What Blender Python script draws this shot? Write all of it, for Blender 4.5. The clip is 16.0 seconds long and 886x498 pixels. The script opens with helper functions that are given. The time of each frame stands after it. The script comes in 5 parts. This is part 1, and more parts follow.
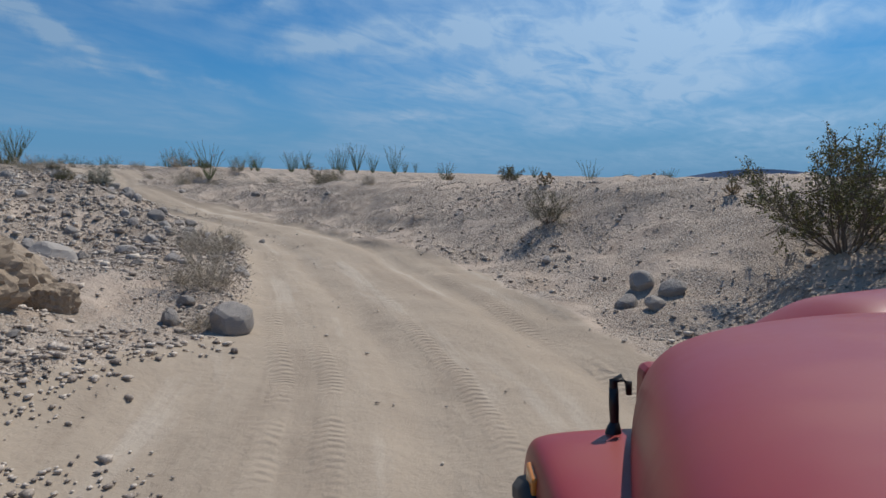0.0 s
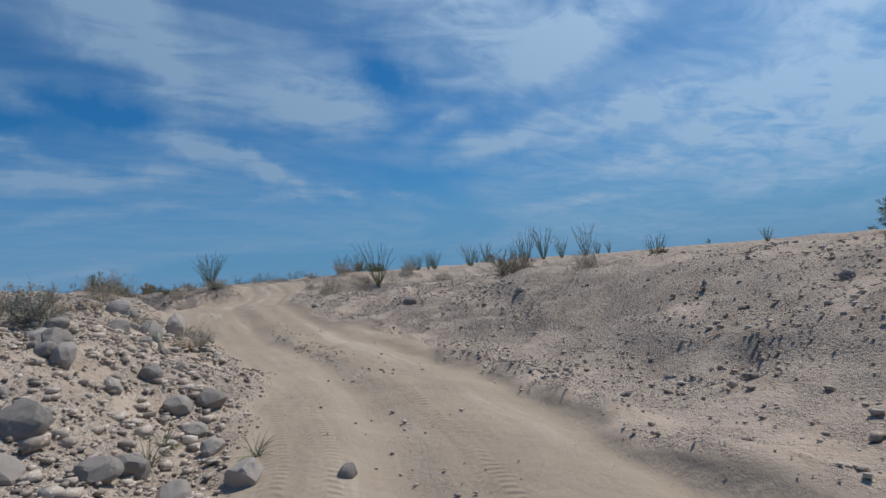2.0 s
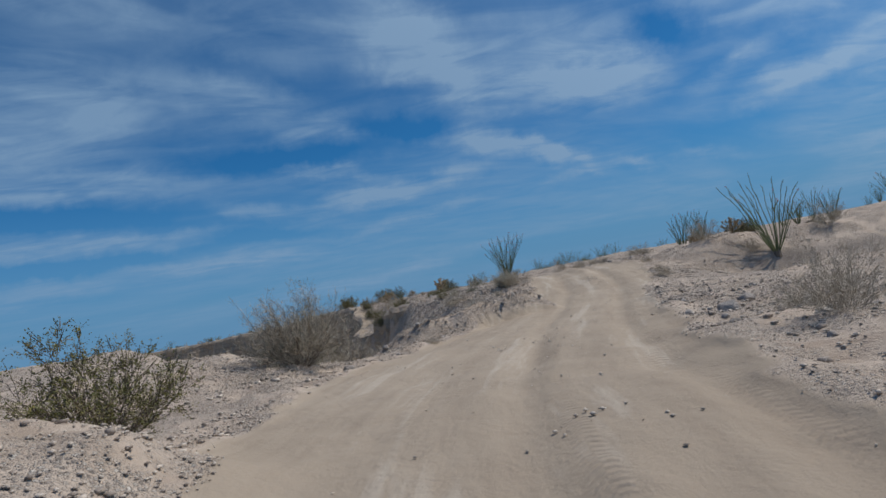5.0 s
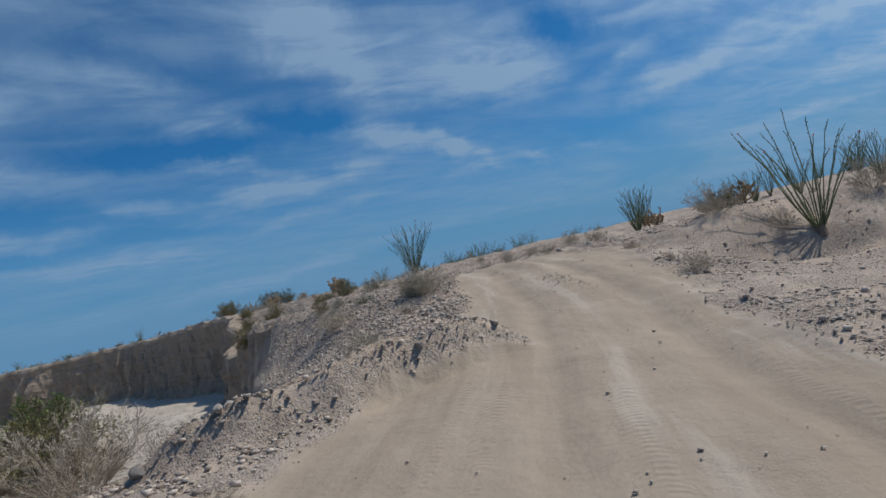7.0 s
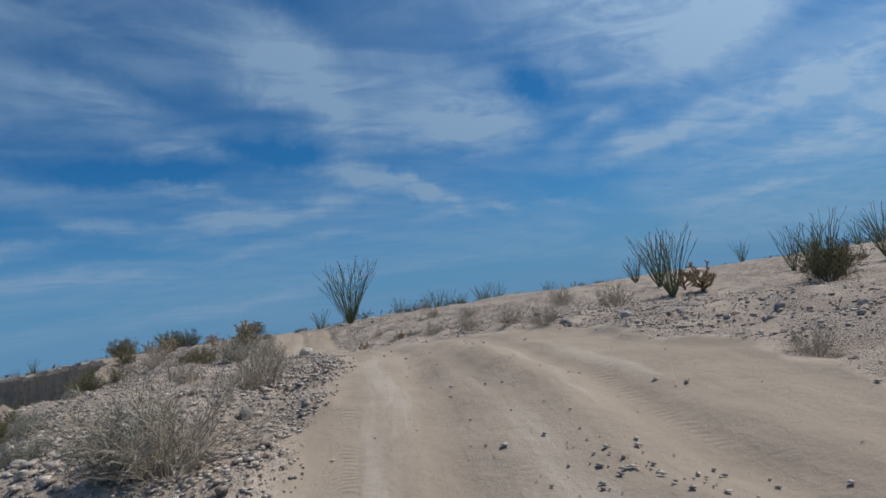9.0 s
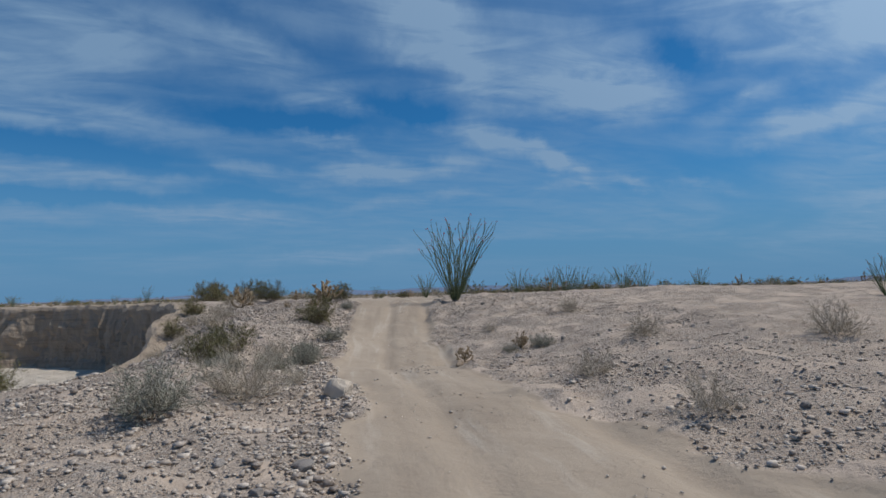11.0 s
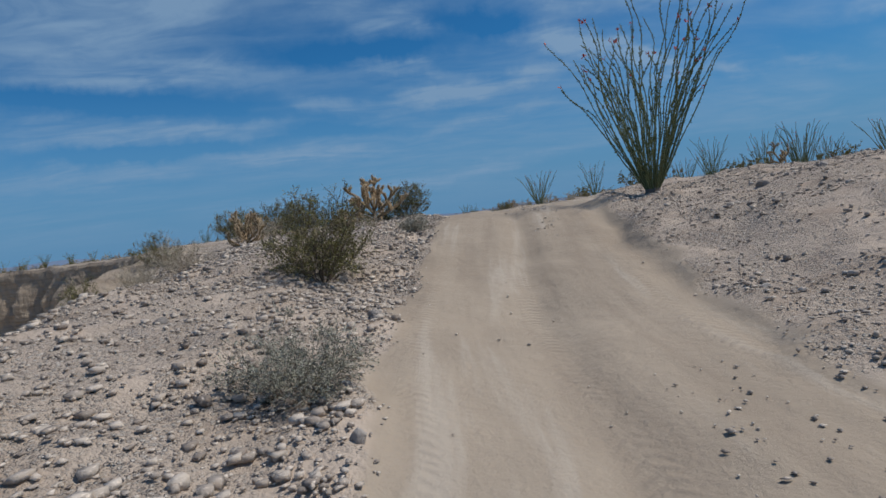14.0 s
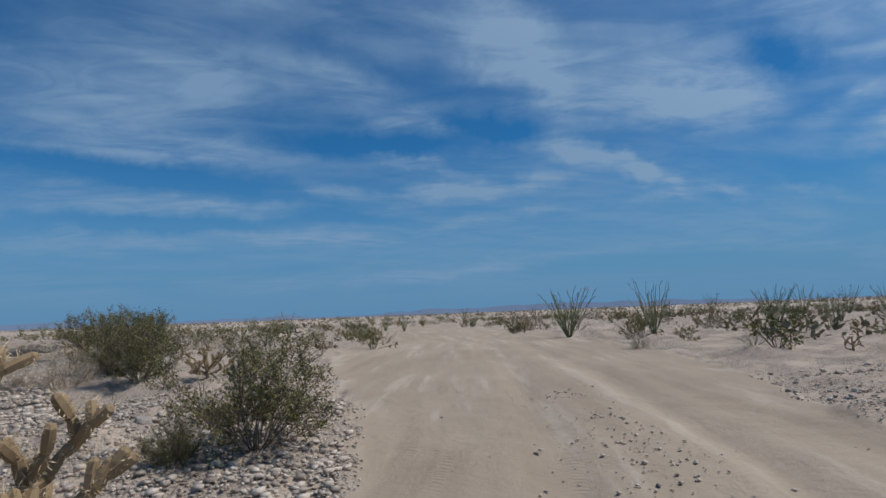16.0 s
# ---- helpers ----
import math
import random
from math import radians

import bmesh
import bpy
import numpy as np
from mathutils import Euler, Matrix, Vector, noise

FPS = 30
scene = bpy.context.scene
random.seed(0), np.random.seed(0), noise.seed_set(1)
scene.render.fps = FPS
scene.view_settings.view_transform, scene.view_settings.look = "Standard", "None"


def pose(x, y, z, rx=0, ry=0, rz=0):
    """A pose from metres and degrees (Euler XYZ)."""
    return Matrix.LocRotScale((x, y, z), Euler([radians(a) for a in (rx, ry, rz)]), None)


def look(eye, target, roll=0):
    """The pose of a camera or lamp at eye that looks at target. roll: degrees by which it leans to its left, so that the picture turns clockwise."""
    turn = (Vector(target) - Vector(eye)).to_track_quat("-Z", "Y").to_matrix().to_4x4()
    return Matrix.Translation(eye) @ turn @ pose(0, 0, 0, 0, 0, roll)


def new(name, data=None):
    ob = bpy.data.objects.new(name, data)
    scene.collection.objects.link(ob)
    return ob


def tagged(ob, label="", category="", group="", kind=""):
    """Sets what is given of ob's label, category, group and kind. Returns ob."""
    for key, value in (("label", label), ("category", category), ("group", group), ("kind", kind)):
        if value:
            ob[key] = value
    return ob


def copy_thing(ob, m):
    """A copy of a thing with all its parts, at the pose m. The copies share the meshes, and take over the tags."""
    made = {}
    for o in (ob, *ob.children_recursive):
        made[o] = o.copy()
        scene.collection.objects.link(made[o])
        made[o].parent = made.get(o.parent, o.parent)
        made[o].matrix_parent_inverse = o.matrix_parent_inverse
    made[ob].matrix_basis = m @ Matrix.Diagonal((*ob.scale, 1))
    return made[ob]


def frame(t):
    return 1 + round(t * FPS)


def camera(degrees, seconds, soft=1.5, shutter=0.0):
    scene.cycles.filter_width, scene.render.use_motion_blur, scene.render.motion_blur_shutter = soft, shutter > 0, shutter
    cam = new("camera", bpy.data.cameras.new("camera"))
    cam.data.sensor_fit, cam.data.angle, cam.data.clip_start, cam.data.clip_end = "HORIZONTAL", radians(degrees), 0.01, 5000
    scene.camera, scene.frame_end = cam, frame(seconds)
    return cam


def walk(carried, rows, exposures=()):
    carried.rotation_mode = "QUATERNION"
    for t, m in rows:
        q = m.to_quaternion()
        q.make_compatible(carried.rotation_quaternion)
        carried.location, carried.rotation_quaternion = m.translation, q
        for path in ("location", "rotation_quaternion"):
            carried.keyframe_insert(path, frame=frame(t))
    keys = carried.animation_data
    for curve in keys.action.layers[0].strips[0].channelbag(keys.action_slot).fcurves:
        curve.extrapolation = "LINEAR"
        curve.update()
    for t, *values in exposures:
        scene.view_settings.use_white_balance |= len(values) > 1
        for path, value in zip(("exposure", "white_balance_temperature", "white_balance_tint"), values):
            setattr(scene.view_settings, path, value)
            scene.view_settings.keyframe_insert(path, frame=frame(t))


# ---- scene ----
cam = camera(72.0, 16.0, soft=1.6)
# seconds, place, turn of the camera
ROWS = [
    (0, 0.03, 0.06, 1.48, 84.45, -0.21, -0.06),
    (0.5, -0.13, 2.62, 1.38, 86.60, 6.56, 5.82),
    (1, -0.48, 4.93, 1.41, 94.16, 9.55, 11.72),
    (1.5, -1.16, 7.28, 1.48, 93.86, 6.23, 14.90),
    (2, -1.94, 9.58, 1.53, 93.65, 5.56, 16.95),
    (2.5, -2.82, 11.92, 1.66, 94.26, 4.99, 22.20),
    (3, -4.00, 14.11, 1.78, 94.16, 4.05, 27.47),
    (3.5, -5.47, 16.33, 1.88, 93.72, 3.41, 33.07),
    (4, -7.34, 18.80, 1.95, 94.27, 4.13, 39.68),
    (4.2, -8.19, 19.68, 2.04, 94.44, 4.57, 41.90),
    (6.3, -14.87, 26.97, 2.97, 96.77, 17.56, 45.01),
    (6.5, -15.57, 27.79, 2.96, 96.05, 13.55, 41.81),
    (7, -16.93, 29.83, 3.00, 92.98, 12.83, 35.95),
    (7.5, -18.28, 32.21, 3.07, 94.10, 9.08, 31.55),
    (8, -19.44, 34.34, 3.14, 94.34, 5.94, 28.31),
    (8.5, -20.66, 36.76, 3.31, 94.85, 7.76, 29.50),
    (9, -22.01, 38.99, 3.55, 96.48, 8.45, 32.19),
    (9.2, -22.52, 39.79, 3.66, 98.10, 7.07, 33.84),
    (10.3, -25.62, 43.82, 4.27, 96.00, 4.20, 39.20),
    (11.3, -28.86, 47.60, 4.53, 92.46, 1.58, 44.81),
    (11.5, -29.58, 48.28, 4.54, 91.11, 3.09, 46.84),
    (12, -31.36, 49.82, 4.52, 90.32, 4.54, 50.05),
    (12.5, -33.32, 51.38, 4.45, 88.27, 5.10, 52.19),
    (13, -35.52, 53.20, 4.38, 88.66, 8.53, 53.60),
    (13.5, -38.04, 55.12, 4.23, 86.62, 9.48, 53.14),
    (14, -40.51, 57.11, 4.02, 87.20, 7.05, 51.10),
    (14.5, -42.61, 59.11, 4.25, 95.98, 10.26, 53.02),
    (15, -45.24, 61.17, 4.38, 97.41, 5.58, 52.20),
    (15.5, -47.36, 63.10, 4.70, 97.14, 0.94, 49.79),
    (16, -49.59, 65.33, 5.36, 96.05, 2.20, 51.00),
]
walk(cam, [(t, pose(*r)) for t, *r in ROWS], [(0, -0.45), (1, -0.52), (2.5, -0.55), (4, -0.6), (16, -0.6)])

# ---- daylight ----
SUN_AZ, SUN_EL = radians(40), radians(56)          # azimuth from +y towards +x
sun_dir = Vector((math.sin(SUN_AZ) * math.cos(SUN_EL), math.cos(SUN_AZ) * math.cos(SUN_EL), math.sin(SUN_EL)))
sun_data = bpy.data.lights.new("sun", "SUN")
sun_data.energy, sun_data.angle, sun_data.color = 4.7, radians(0.55), (1.0, 0.93, 0.835)
sun = new("sun", sun_data)
sun.matrix_world = look(sun_dir * 50, (0, 0, 0))

world = bpy.data.worlds.new("sky")
scene.world = world
world.use_nodes = True
wt = world.node_tree
wt.nodes.clear()


def wnode(kind, **values):
    n = wt.nodes.new(kind)
    for key, value in values.items():
        n.inputs[key].default_value = value
    return n


def wmath(op, a, b=None):
    n = wt.nodes.new("ShaderNodeMath")
    n.operation = op
    for i, v in enumerate((a, b)):
        if v is None:
            continue
        if isinstance(v, (int, float)):
            n.inputs[i].default_value = v
        else:
            wt.links.new(v, n.inputs[i])
    return n.outputs[0]


sky = wt.nodes.new("ShaderNodeTexSky")
sky.sky_type = "NISHITA"
sky.sun_disc = False
sky.sun_elevation, sky.sun_rotation = SUN_EL, SUN_AZ
sky.altitude, sky.air_density, sky.dust_density, sky.ozone_density = 200, 1.0, 0.6, 2.2
# thin streaky cloud sheets on a plane high over the ground
coord = wt.nodes.new("ShaderNodeTexCoord")
sep = wt.nodes.new("ShaderNodeSeparateXYZ")
wt.links.new(coord.outputs["Generated"], sep.inputs[0])
up = wmath("ADD", wmath("MAXIMUM", sep.outputs[2], 0.0), 0.09)
flat = wt.nodes.new("ShaderNodeCombineXYZ")
wt.links.new(wmath("DIVIDE", sep.outputs[0], up), flat.inputs[0])
wt.links.new(wmath("DIVIDE", sep.outputs[1], up), flat.inputs[1])


def cloud_layer(scale, stretch, turn, shift, detail, distort):
    m = wt.nodes.new("ShaderNodeMapping")
    m.inputs["Rotation"].default_value = (0, 0, radians(turn))
    m.inputs["Location"].default_value = shift
    wt.links.new(flat.outputs[0], m.inputs[0])
    squeeze = wt.nodes.new("ShaderNodeMapping")
    squeeze.inputs["Scale"].default_value = (1 / stretch, 1, 1)
    wt.links.new(m.outputs[0], squeeze.inputs[0])
    m = squeeze
    n = wnode("ShaderNodeTexNoise", Scale=scale, Detail=detail, Roughness=0.58, Distortion=distort)
    wt.links.new(m.outputs[0], n.inputs["Vector"])
    return n.outputs["Fac"]


def ramp(value, lo, hi):
    n = wt.nodes.new("ShaderNodeMapRange")
    n.interpolation_type = "SMOOTHSTEP"
    n.inputs["From Min"].default_value, n.inputs["From Max"].default_value = lo, hi
    wt.links.new(value, n.inputs["Value"])
    return n.outputs[0]


broad = ramp(cloud_layer(0.5, 1.5, -64, (3.1, 1.7, 0), 4, 0.6), 0.33, 0.58)
fine = ramp(cloud_layer(4.2, 1.8, -50, (7.0, 2.0, 0), 8, 1.2), 0.30, 0.70)
fibre = ramp(cloud_layer(1.7, 2.6, -74, (0.4, 5.2, 0), 9, 1.5), 0.34, 0.66)

# the single streaks and veils: bearing and height above the horizon, half length, half width, slope (all degrees), weight
STREAKS_WEST = [(-68, 10.1, 8, 1.0, -4, 0.60), (-59.3, 11.4, 5, 0.9, -9, 0.60), (-49.7, 11.3, 6.5, 1.4, 2, 0.85), (-41.1, 11.9, 3.6, 1.2, 2, 0.75),
                (-52.8, 14.1, 6, 0.8, -14, 0.55), (-38.4, 14.5, 5.5, 1.5, -14, 0.95), (-31.8, 11.7, 5.5, 1.1, -31, 0.85), (-25.1, 9.5, 3.2, 0.7, -15, 0.60),
                (-63.4, 7.2, 10, 1.0, -4, 0.60), (-78.7, 6.9, 12, 1.3, 2, 0.50), (-50, 3.9, 15, 0.8, 4, 0.45), (-80, 10.6, 11, 1.6, 0, 0.55),
                (-45, 8.8, 9, 0.7, 5, 0.40), (-29.5, 9.6, 4.5, 0.6, 0, 0.45)]
VEILS_WEST = [(3, 24.5, 13, 5, 10, 0.60), (-79, 15.2, 16, 2.4, -4, 0.75), (-74, 22.5, 15, 4.0, -8, 0.80), (-57.5, 20, 11, 2.6, -21, 0.75), (-42, 22.5, 9, 4.5, -35, 0.55),
              (-28.5, 20, 10, 4, -20, 0.60), (-14, 23, 11, 6, -8, 0.85), (-82, 19.0, 13, 2.8, -4, 0.70), (-38, 19.5, 13, 2.6, -17, 0.55),
              (-27, 17.3, 9, 2.8, -6, 0.55), (-48, 27, 14, 4, -20, 0.75), (-56, 24.6, 7, 2.2, -12, 0.40), (-72, 30, 20, 5, -8, 0.75), (-12, 33, 30, 8, 0, 0.70)]
STREAKS_NORTH = [(12, 9, 34, 9, 0, 0.30), (-9.5, 13.4, 8.5, 1.4, 12, 0.75), (2.3, 9.7, 5.5, 1.3, 12, 0.55), (-3.3, 6.7, 7, 0.7, 5, 0.35), (1.5, 13.9, 9, 1.9, 11, 0.65),
                 (20, 9.2, 14, 1.8, 4, 0.55), (24, 12.8, 17, 2.6, 5, 0.75), (23, 5.9, 18, 1.1, 0, 0.35), (-19.6, 8.9, 3.6, 0.8, -22, 0.40),
                 (-4, 20.5, 9, 3.6, 15, 0.85), (11, 13, 9, 2.0, 18, 0.55), (12, 10.1, 6, 1.0, 11, 0.45), (-2.3, 6.9, 4.5, 0.7, 0, 0.35),
                 (22, 19, 20, 6, 8, 0.80), (-14.5, 15.6, 5, 1.1, 20, 0.45)]
GAPS = [(-78, 13.0, 14, 1.3, -1, -0.5), (-78, 8.5, 14, 0.9, 0, -0.45), (-57, 24.7, 10, 1.2, -18, -0.10), (-55, 15.9, 14, 1.5, 0, -0.6),
        (-20.5, 20, 4, 2.4, -24, -0.6), (-46, 17.3, 9, 1.2, -15, -0.45), (-16, 10.5, 8, 2.0, 0, -0.3), (-60, 9.2, 10, 0.8, -5, -0.4)]
turned = wt.nodes.new("ShaderNodeCombineXYZ")
wt.links.new(wmath("MULTIPLY", wmath("ARCTAN2", sep.outputs[0], sep.outputs[1]), 180 / math.pi), turned.inputs[0])
wt.links.new(wmath("MULTIPLY", wmath("ARCSINE", sep.outputs[2]), 180 / math.pi), turned.inputs[1])


def ragged(scale, reach):
    """Offsets in degrees that fray the streaks."""
    n = wnode("ShaderNodeTexNoise", Scale=scale, Detail=6.0, Roughness=0.62)
    wt.links.new(turned.outputs[0], n.inputs["Vector"])
    move = wt.nodes.new("ShaderNodeVectorMath")
    move.operation = "MULTIPLY_ADD"
    wt.links.new(n.outputs["Color"], move.inputs[0])
    move.inputs[1].default_value, move.inputs[2].default_value = reach, tuple(-0.5 * r for r in reach)
    return move.outputs[0]


frayed = wt.nodes.new("ShaderNodeVectorMath")
frayed.operation = "ADD"
wt.links.new(turned.outputs[0], frayed.inputs[0])
wt.links.new(ragged(0.22, (7.0, 3.0, 0.0)), frayed.inputs[1])


def streak_sum(rows):
    total = None
    for bearing, rise, half, wide, slope, weight in rows:
        m = wt.nodes.new("ShaderNodeMapping")
        m.vector_type = "TEXTURE"
        m.inputs["Location"].default_value = (bearing, rise, 0)
        m.inputs["Rotation"].default_value = (0, 0, radians(slope))
        m.inputs["Scale"].default_value = (half, wide, 1)
        wt.links.new(frayed.outputs[0], m.inputs[0])
        length = wt.nodes.new("ShaderNodeVectorMath")
        length.operation = "LENGTH"
        wt.links.new(m.outputs[0], length.inputs[0])
        v = wmath("MULTIPLY", ramp(length.outputs["Value"], 1.25, 0.0), weight)
        total = v if total is None else wmath("ADD", total, v)
    return total


streaks = wmath("ADD", streak_sum(STREAKS_WEST), streak_sum(STREAKS_NORTH))
veils = wmath("ADD", streak_sum(VEILS_WEST), streak_sum(GAPS))
texture = wmath("ADD", wmath("ADD", wmath("MULTIPLY", fine, 0.62), wmath("MULTIPLY", fibre, 0.5)), 0.36)
drawn = wmath("MULTIPLY", wmath("ADD", wmath("MULTIPLY", streaks, 0.85), wmath("MULTIPLY", veils, 0.8)), texture)
veil = wmath("MAXIMUM", wmath("ADD", wmath("MULTIPLY", wmath("MULTIPLY", broad, texture), 0.28), drawn), 0.0)
low = ramp(sep.outputs[2], 0.0, 0.07)
cover = wmath("MINIMUM", wmath("MULTIPLY", veil, low), 0.85)
# the cloud sheet grows brighter towards the sun
toward = wt.nodes.new("ShaderNodeVectorMath")
toward.operation = "DOT_PRODUCT"
wt.links.new(coord.outputs["Generated"], toward.inputs[0])
toward.inputs[1].default_value = tuple(sun_dir)
glow = wmath("ADD", wmath("MULTIPLY", wmath("POWER", wmath("MAXIMUM", toward.outputs["Value"], 0.0), 3.0), 9.0), 5.2)
tint = wt.nodes.new("ShaderNodeMix")
tint.data_type = "RGBA"
cloud_col = wt.nodes.new("ShaderNodeCombineColor")
near_sun = wmath("POWER", wmath("MAXIMUM", toward.outputs["Value"], 0.0), 1.5)
wt.links.new(wmath("MULTIPLY", glow, wmath("ADD", wmath("MULTIPLY", near_sun, 0.12), 0.57)), cloud_col.inputs[0])
wt.links.new(wmath("MULTIPLY", glow, 0.92), cloud_col.inputs[1])
wt.links.new(wmath("MULTIPLY", glow, wmath("SUBTRACT", 1.38, wmath("MULTIPLY", near_sun, 0.2))), cloud_col.inputs[2])
wt.links.new(cover, tint.inputs["Factor"])
deep = wt.nodes.new("ShaderNodeMix")
deep.data_type, deep.blend_type = "RGBA", "MULTIPLY"
deep.inputs["Factor"].default_value = 1.0
deep.inputs["B"].default_value = (0.19, 0.74, 1.16, 1)
wt.links.new(sky.outputs[0], deep.inputs["A"])
haze = wt.nodes.new("ShaderNodeMix")
haze.data_type = "RGBA"
haze.inputs["B"].default_value = (1.7, 3.75, 6.5, 1)
wt.links.new(wmath("MULTIPLY", wmath("SUBTRACT", 1.0, ramp(sep.outputs[2], 0.0, 0.28)), 0.92), haze.inputs["Factor"])
wt.links.new(deep.outputs["Result"], haze.inputs["A"])
wt.links.new(haze.outputs["Result"], tint.inputs["A"])
wt.links.new(cloud_col.outputs[0], tint.inputs["B"])
back = wnode("ShaderNodeBackground", Strength=0.10)
wt.links.new(tint.outputs["Result"], back.inputs["Color"])
wout = wt.nodes.new("ShaderNodeOutputWorld")
wt.links.new(back.outputs[0], wout.inputs["Surface"])

# ---- lie of the land ----
TRACK = np.array([(p[1], p[2], p[3]) for p in ROWS])
_d = TRACK[-1, :2] - TRACK[-3, :2]
_d = _d / np.linalg.norm(_d)
TRACK = np.vstack([[(0.3, -14.0, 1.45), (0.15, -5.0, 1.46)], TRACK, [(*(TRACK[-1, :2] + _d * 6), 5.55), (*(TRACK[-1, :2] + _d * 25 + (-4, 2)), 5.5), (*(TRACK[-1, :2] + _d * 60 + (-20, 4)), 5.2)]])
TRACK_T = np.concatenate([[-3, -1], [r[0] for r in ROWS], [17.3, 21.3, 28.5]])
CAM_H = 1.45


def smooth(e0, e1, v):
    k = np.clip((v - e0) / (e1 - e0), 0, 1)
    return k * k * (3 - 2 * k)


def _hash(ix, iy, seed):
    n = (ix.astype(np.int64) * 374761393 + iy.astype(np.int64) * 668265263 + seed * 974634777) & 0x7FFFFFFF
    n = ((n ^ (n >> 13)) * 1274126177) & 0x7FFFFFFF
    return ((n ^ (n >> 16)) & 0xFFFF) / 32767.5 - 1.0


def vnoise(x, y, seed=0):
    ix, iy = np.floor(x), np.floor(y)
    fx, fy = x - ix, y - iy
    fx, fy = fx * fx * (3 - 2 * fx), fy * fy * (3 - 2 * fy)
    a, b = _hash(ix, iy, seed), _hash(ix + 1, iy, seed)
    c, d = _hash(ix, iy + 1, seed), _hash(ix + 1, iy + 1, seed)
    return (a * (1 - fx) + b * fx) * (1 - fy) + (c * (1 - fx) + d * fx) * fy


def fbm(x, y, size, octaves=4, seed=0, gain=0.5):
    v, amp, k = 0 * x, 1.0, 1.0 / size
    for o in range(octaves):
        v = v + amp * vnoise(x * k + 17.3 * o, y * k - 9.1 * o, seed + o)
        amp, k = amp * gain, k * 2.03
    return v


def track_coords(x, y):
    """Time along the drive, lateral distance (right positive) and the road's height there."""
    best = np.full(x.shape, 1e18)
    tt, lat, zz = np.zeros(x.shape), np.zeros(x.shape), np.zeros(x.shape)
    for i in range(len(TRACK) - 1):
        a, b = TRACK[i], TRACK[i + 1]
        ab = b[:2] - a[:2]
        l2 = ab @ ab
        u = np.clip(((x - a[0]) * ab[0] + (y - a[1]) * ab[1]) / l2, 0, 1)
        px, py = x - a[0] - u * ab[0], y - a[1] - u * ab[1]
        d2 = px * px + py * py
        k = d2 < best
        best = np.where(k, d2, best)
        side = np.sign(px * ab[1] - py * ab[0])
        lat = np.where(k, side * np.sqrt(d2), lat)
        tt = np.where(k, TRACK_T[i] + u * (TRACK_T[i + 1] - TRACK_T[i]), tt)
        uu = u * u * (3 - 2 * u) if TRACK_T[i + 1] - TRACK_T[i] > 1.2 else u
        zz = np.where(k, a[2] + uu * (b[2] - a[2]) - CAM_H, zz)
    return tt, lat, zz


def bump(x, y, cx, cy, rx, ry, turn, h):
    c, s = math.cos(radians(turn)), math.sin(radians(turn))
    u, v = (x - cx) * c + (y - cy) * s, -(x - cx) * s + (y - cy) * c
    return h * np.exp(-((u / rx) ** 2 + (v / ry) ** 2))


CLIFF_X = [-190, -150, -138, -125, -112, -100, -88, -82, -70, -60, -54, -50, -44, -32, -29, -24.6, -23.2, -22.0, -19, 0]
CLIFF_Y = [0, 30, 52, 64, 70, 71, 69, 66, 62.6, 60.3, 55.6, 52.4, 47.2, 40.0, 38.4, 36.2, 38.0, 41.0, 47, 60]


def CLIFF_BACK(x):
    """How far the sheet's own edge stays behind the cliff's face."""
    return np.interp(x, [-180, -110, -85, -66, -58], [6.5, 4.5, 2.6, 2.0, 0.2])


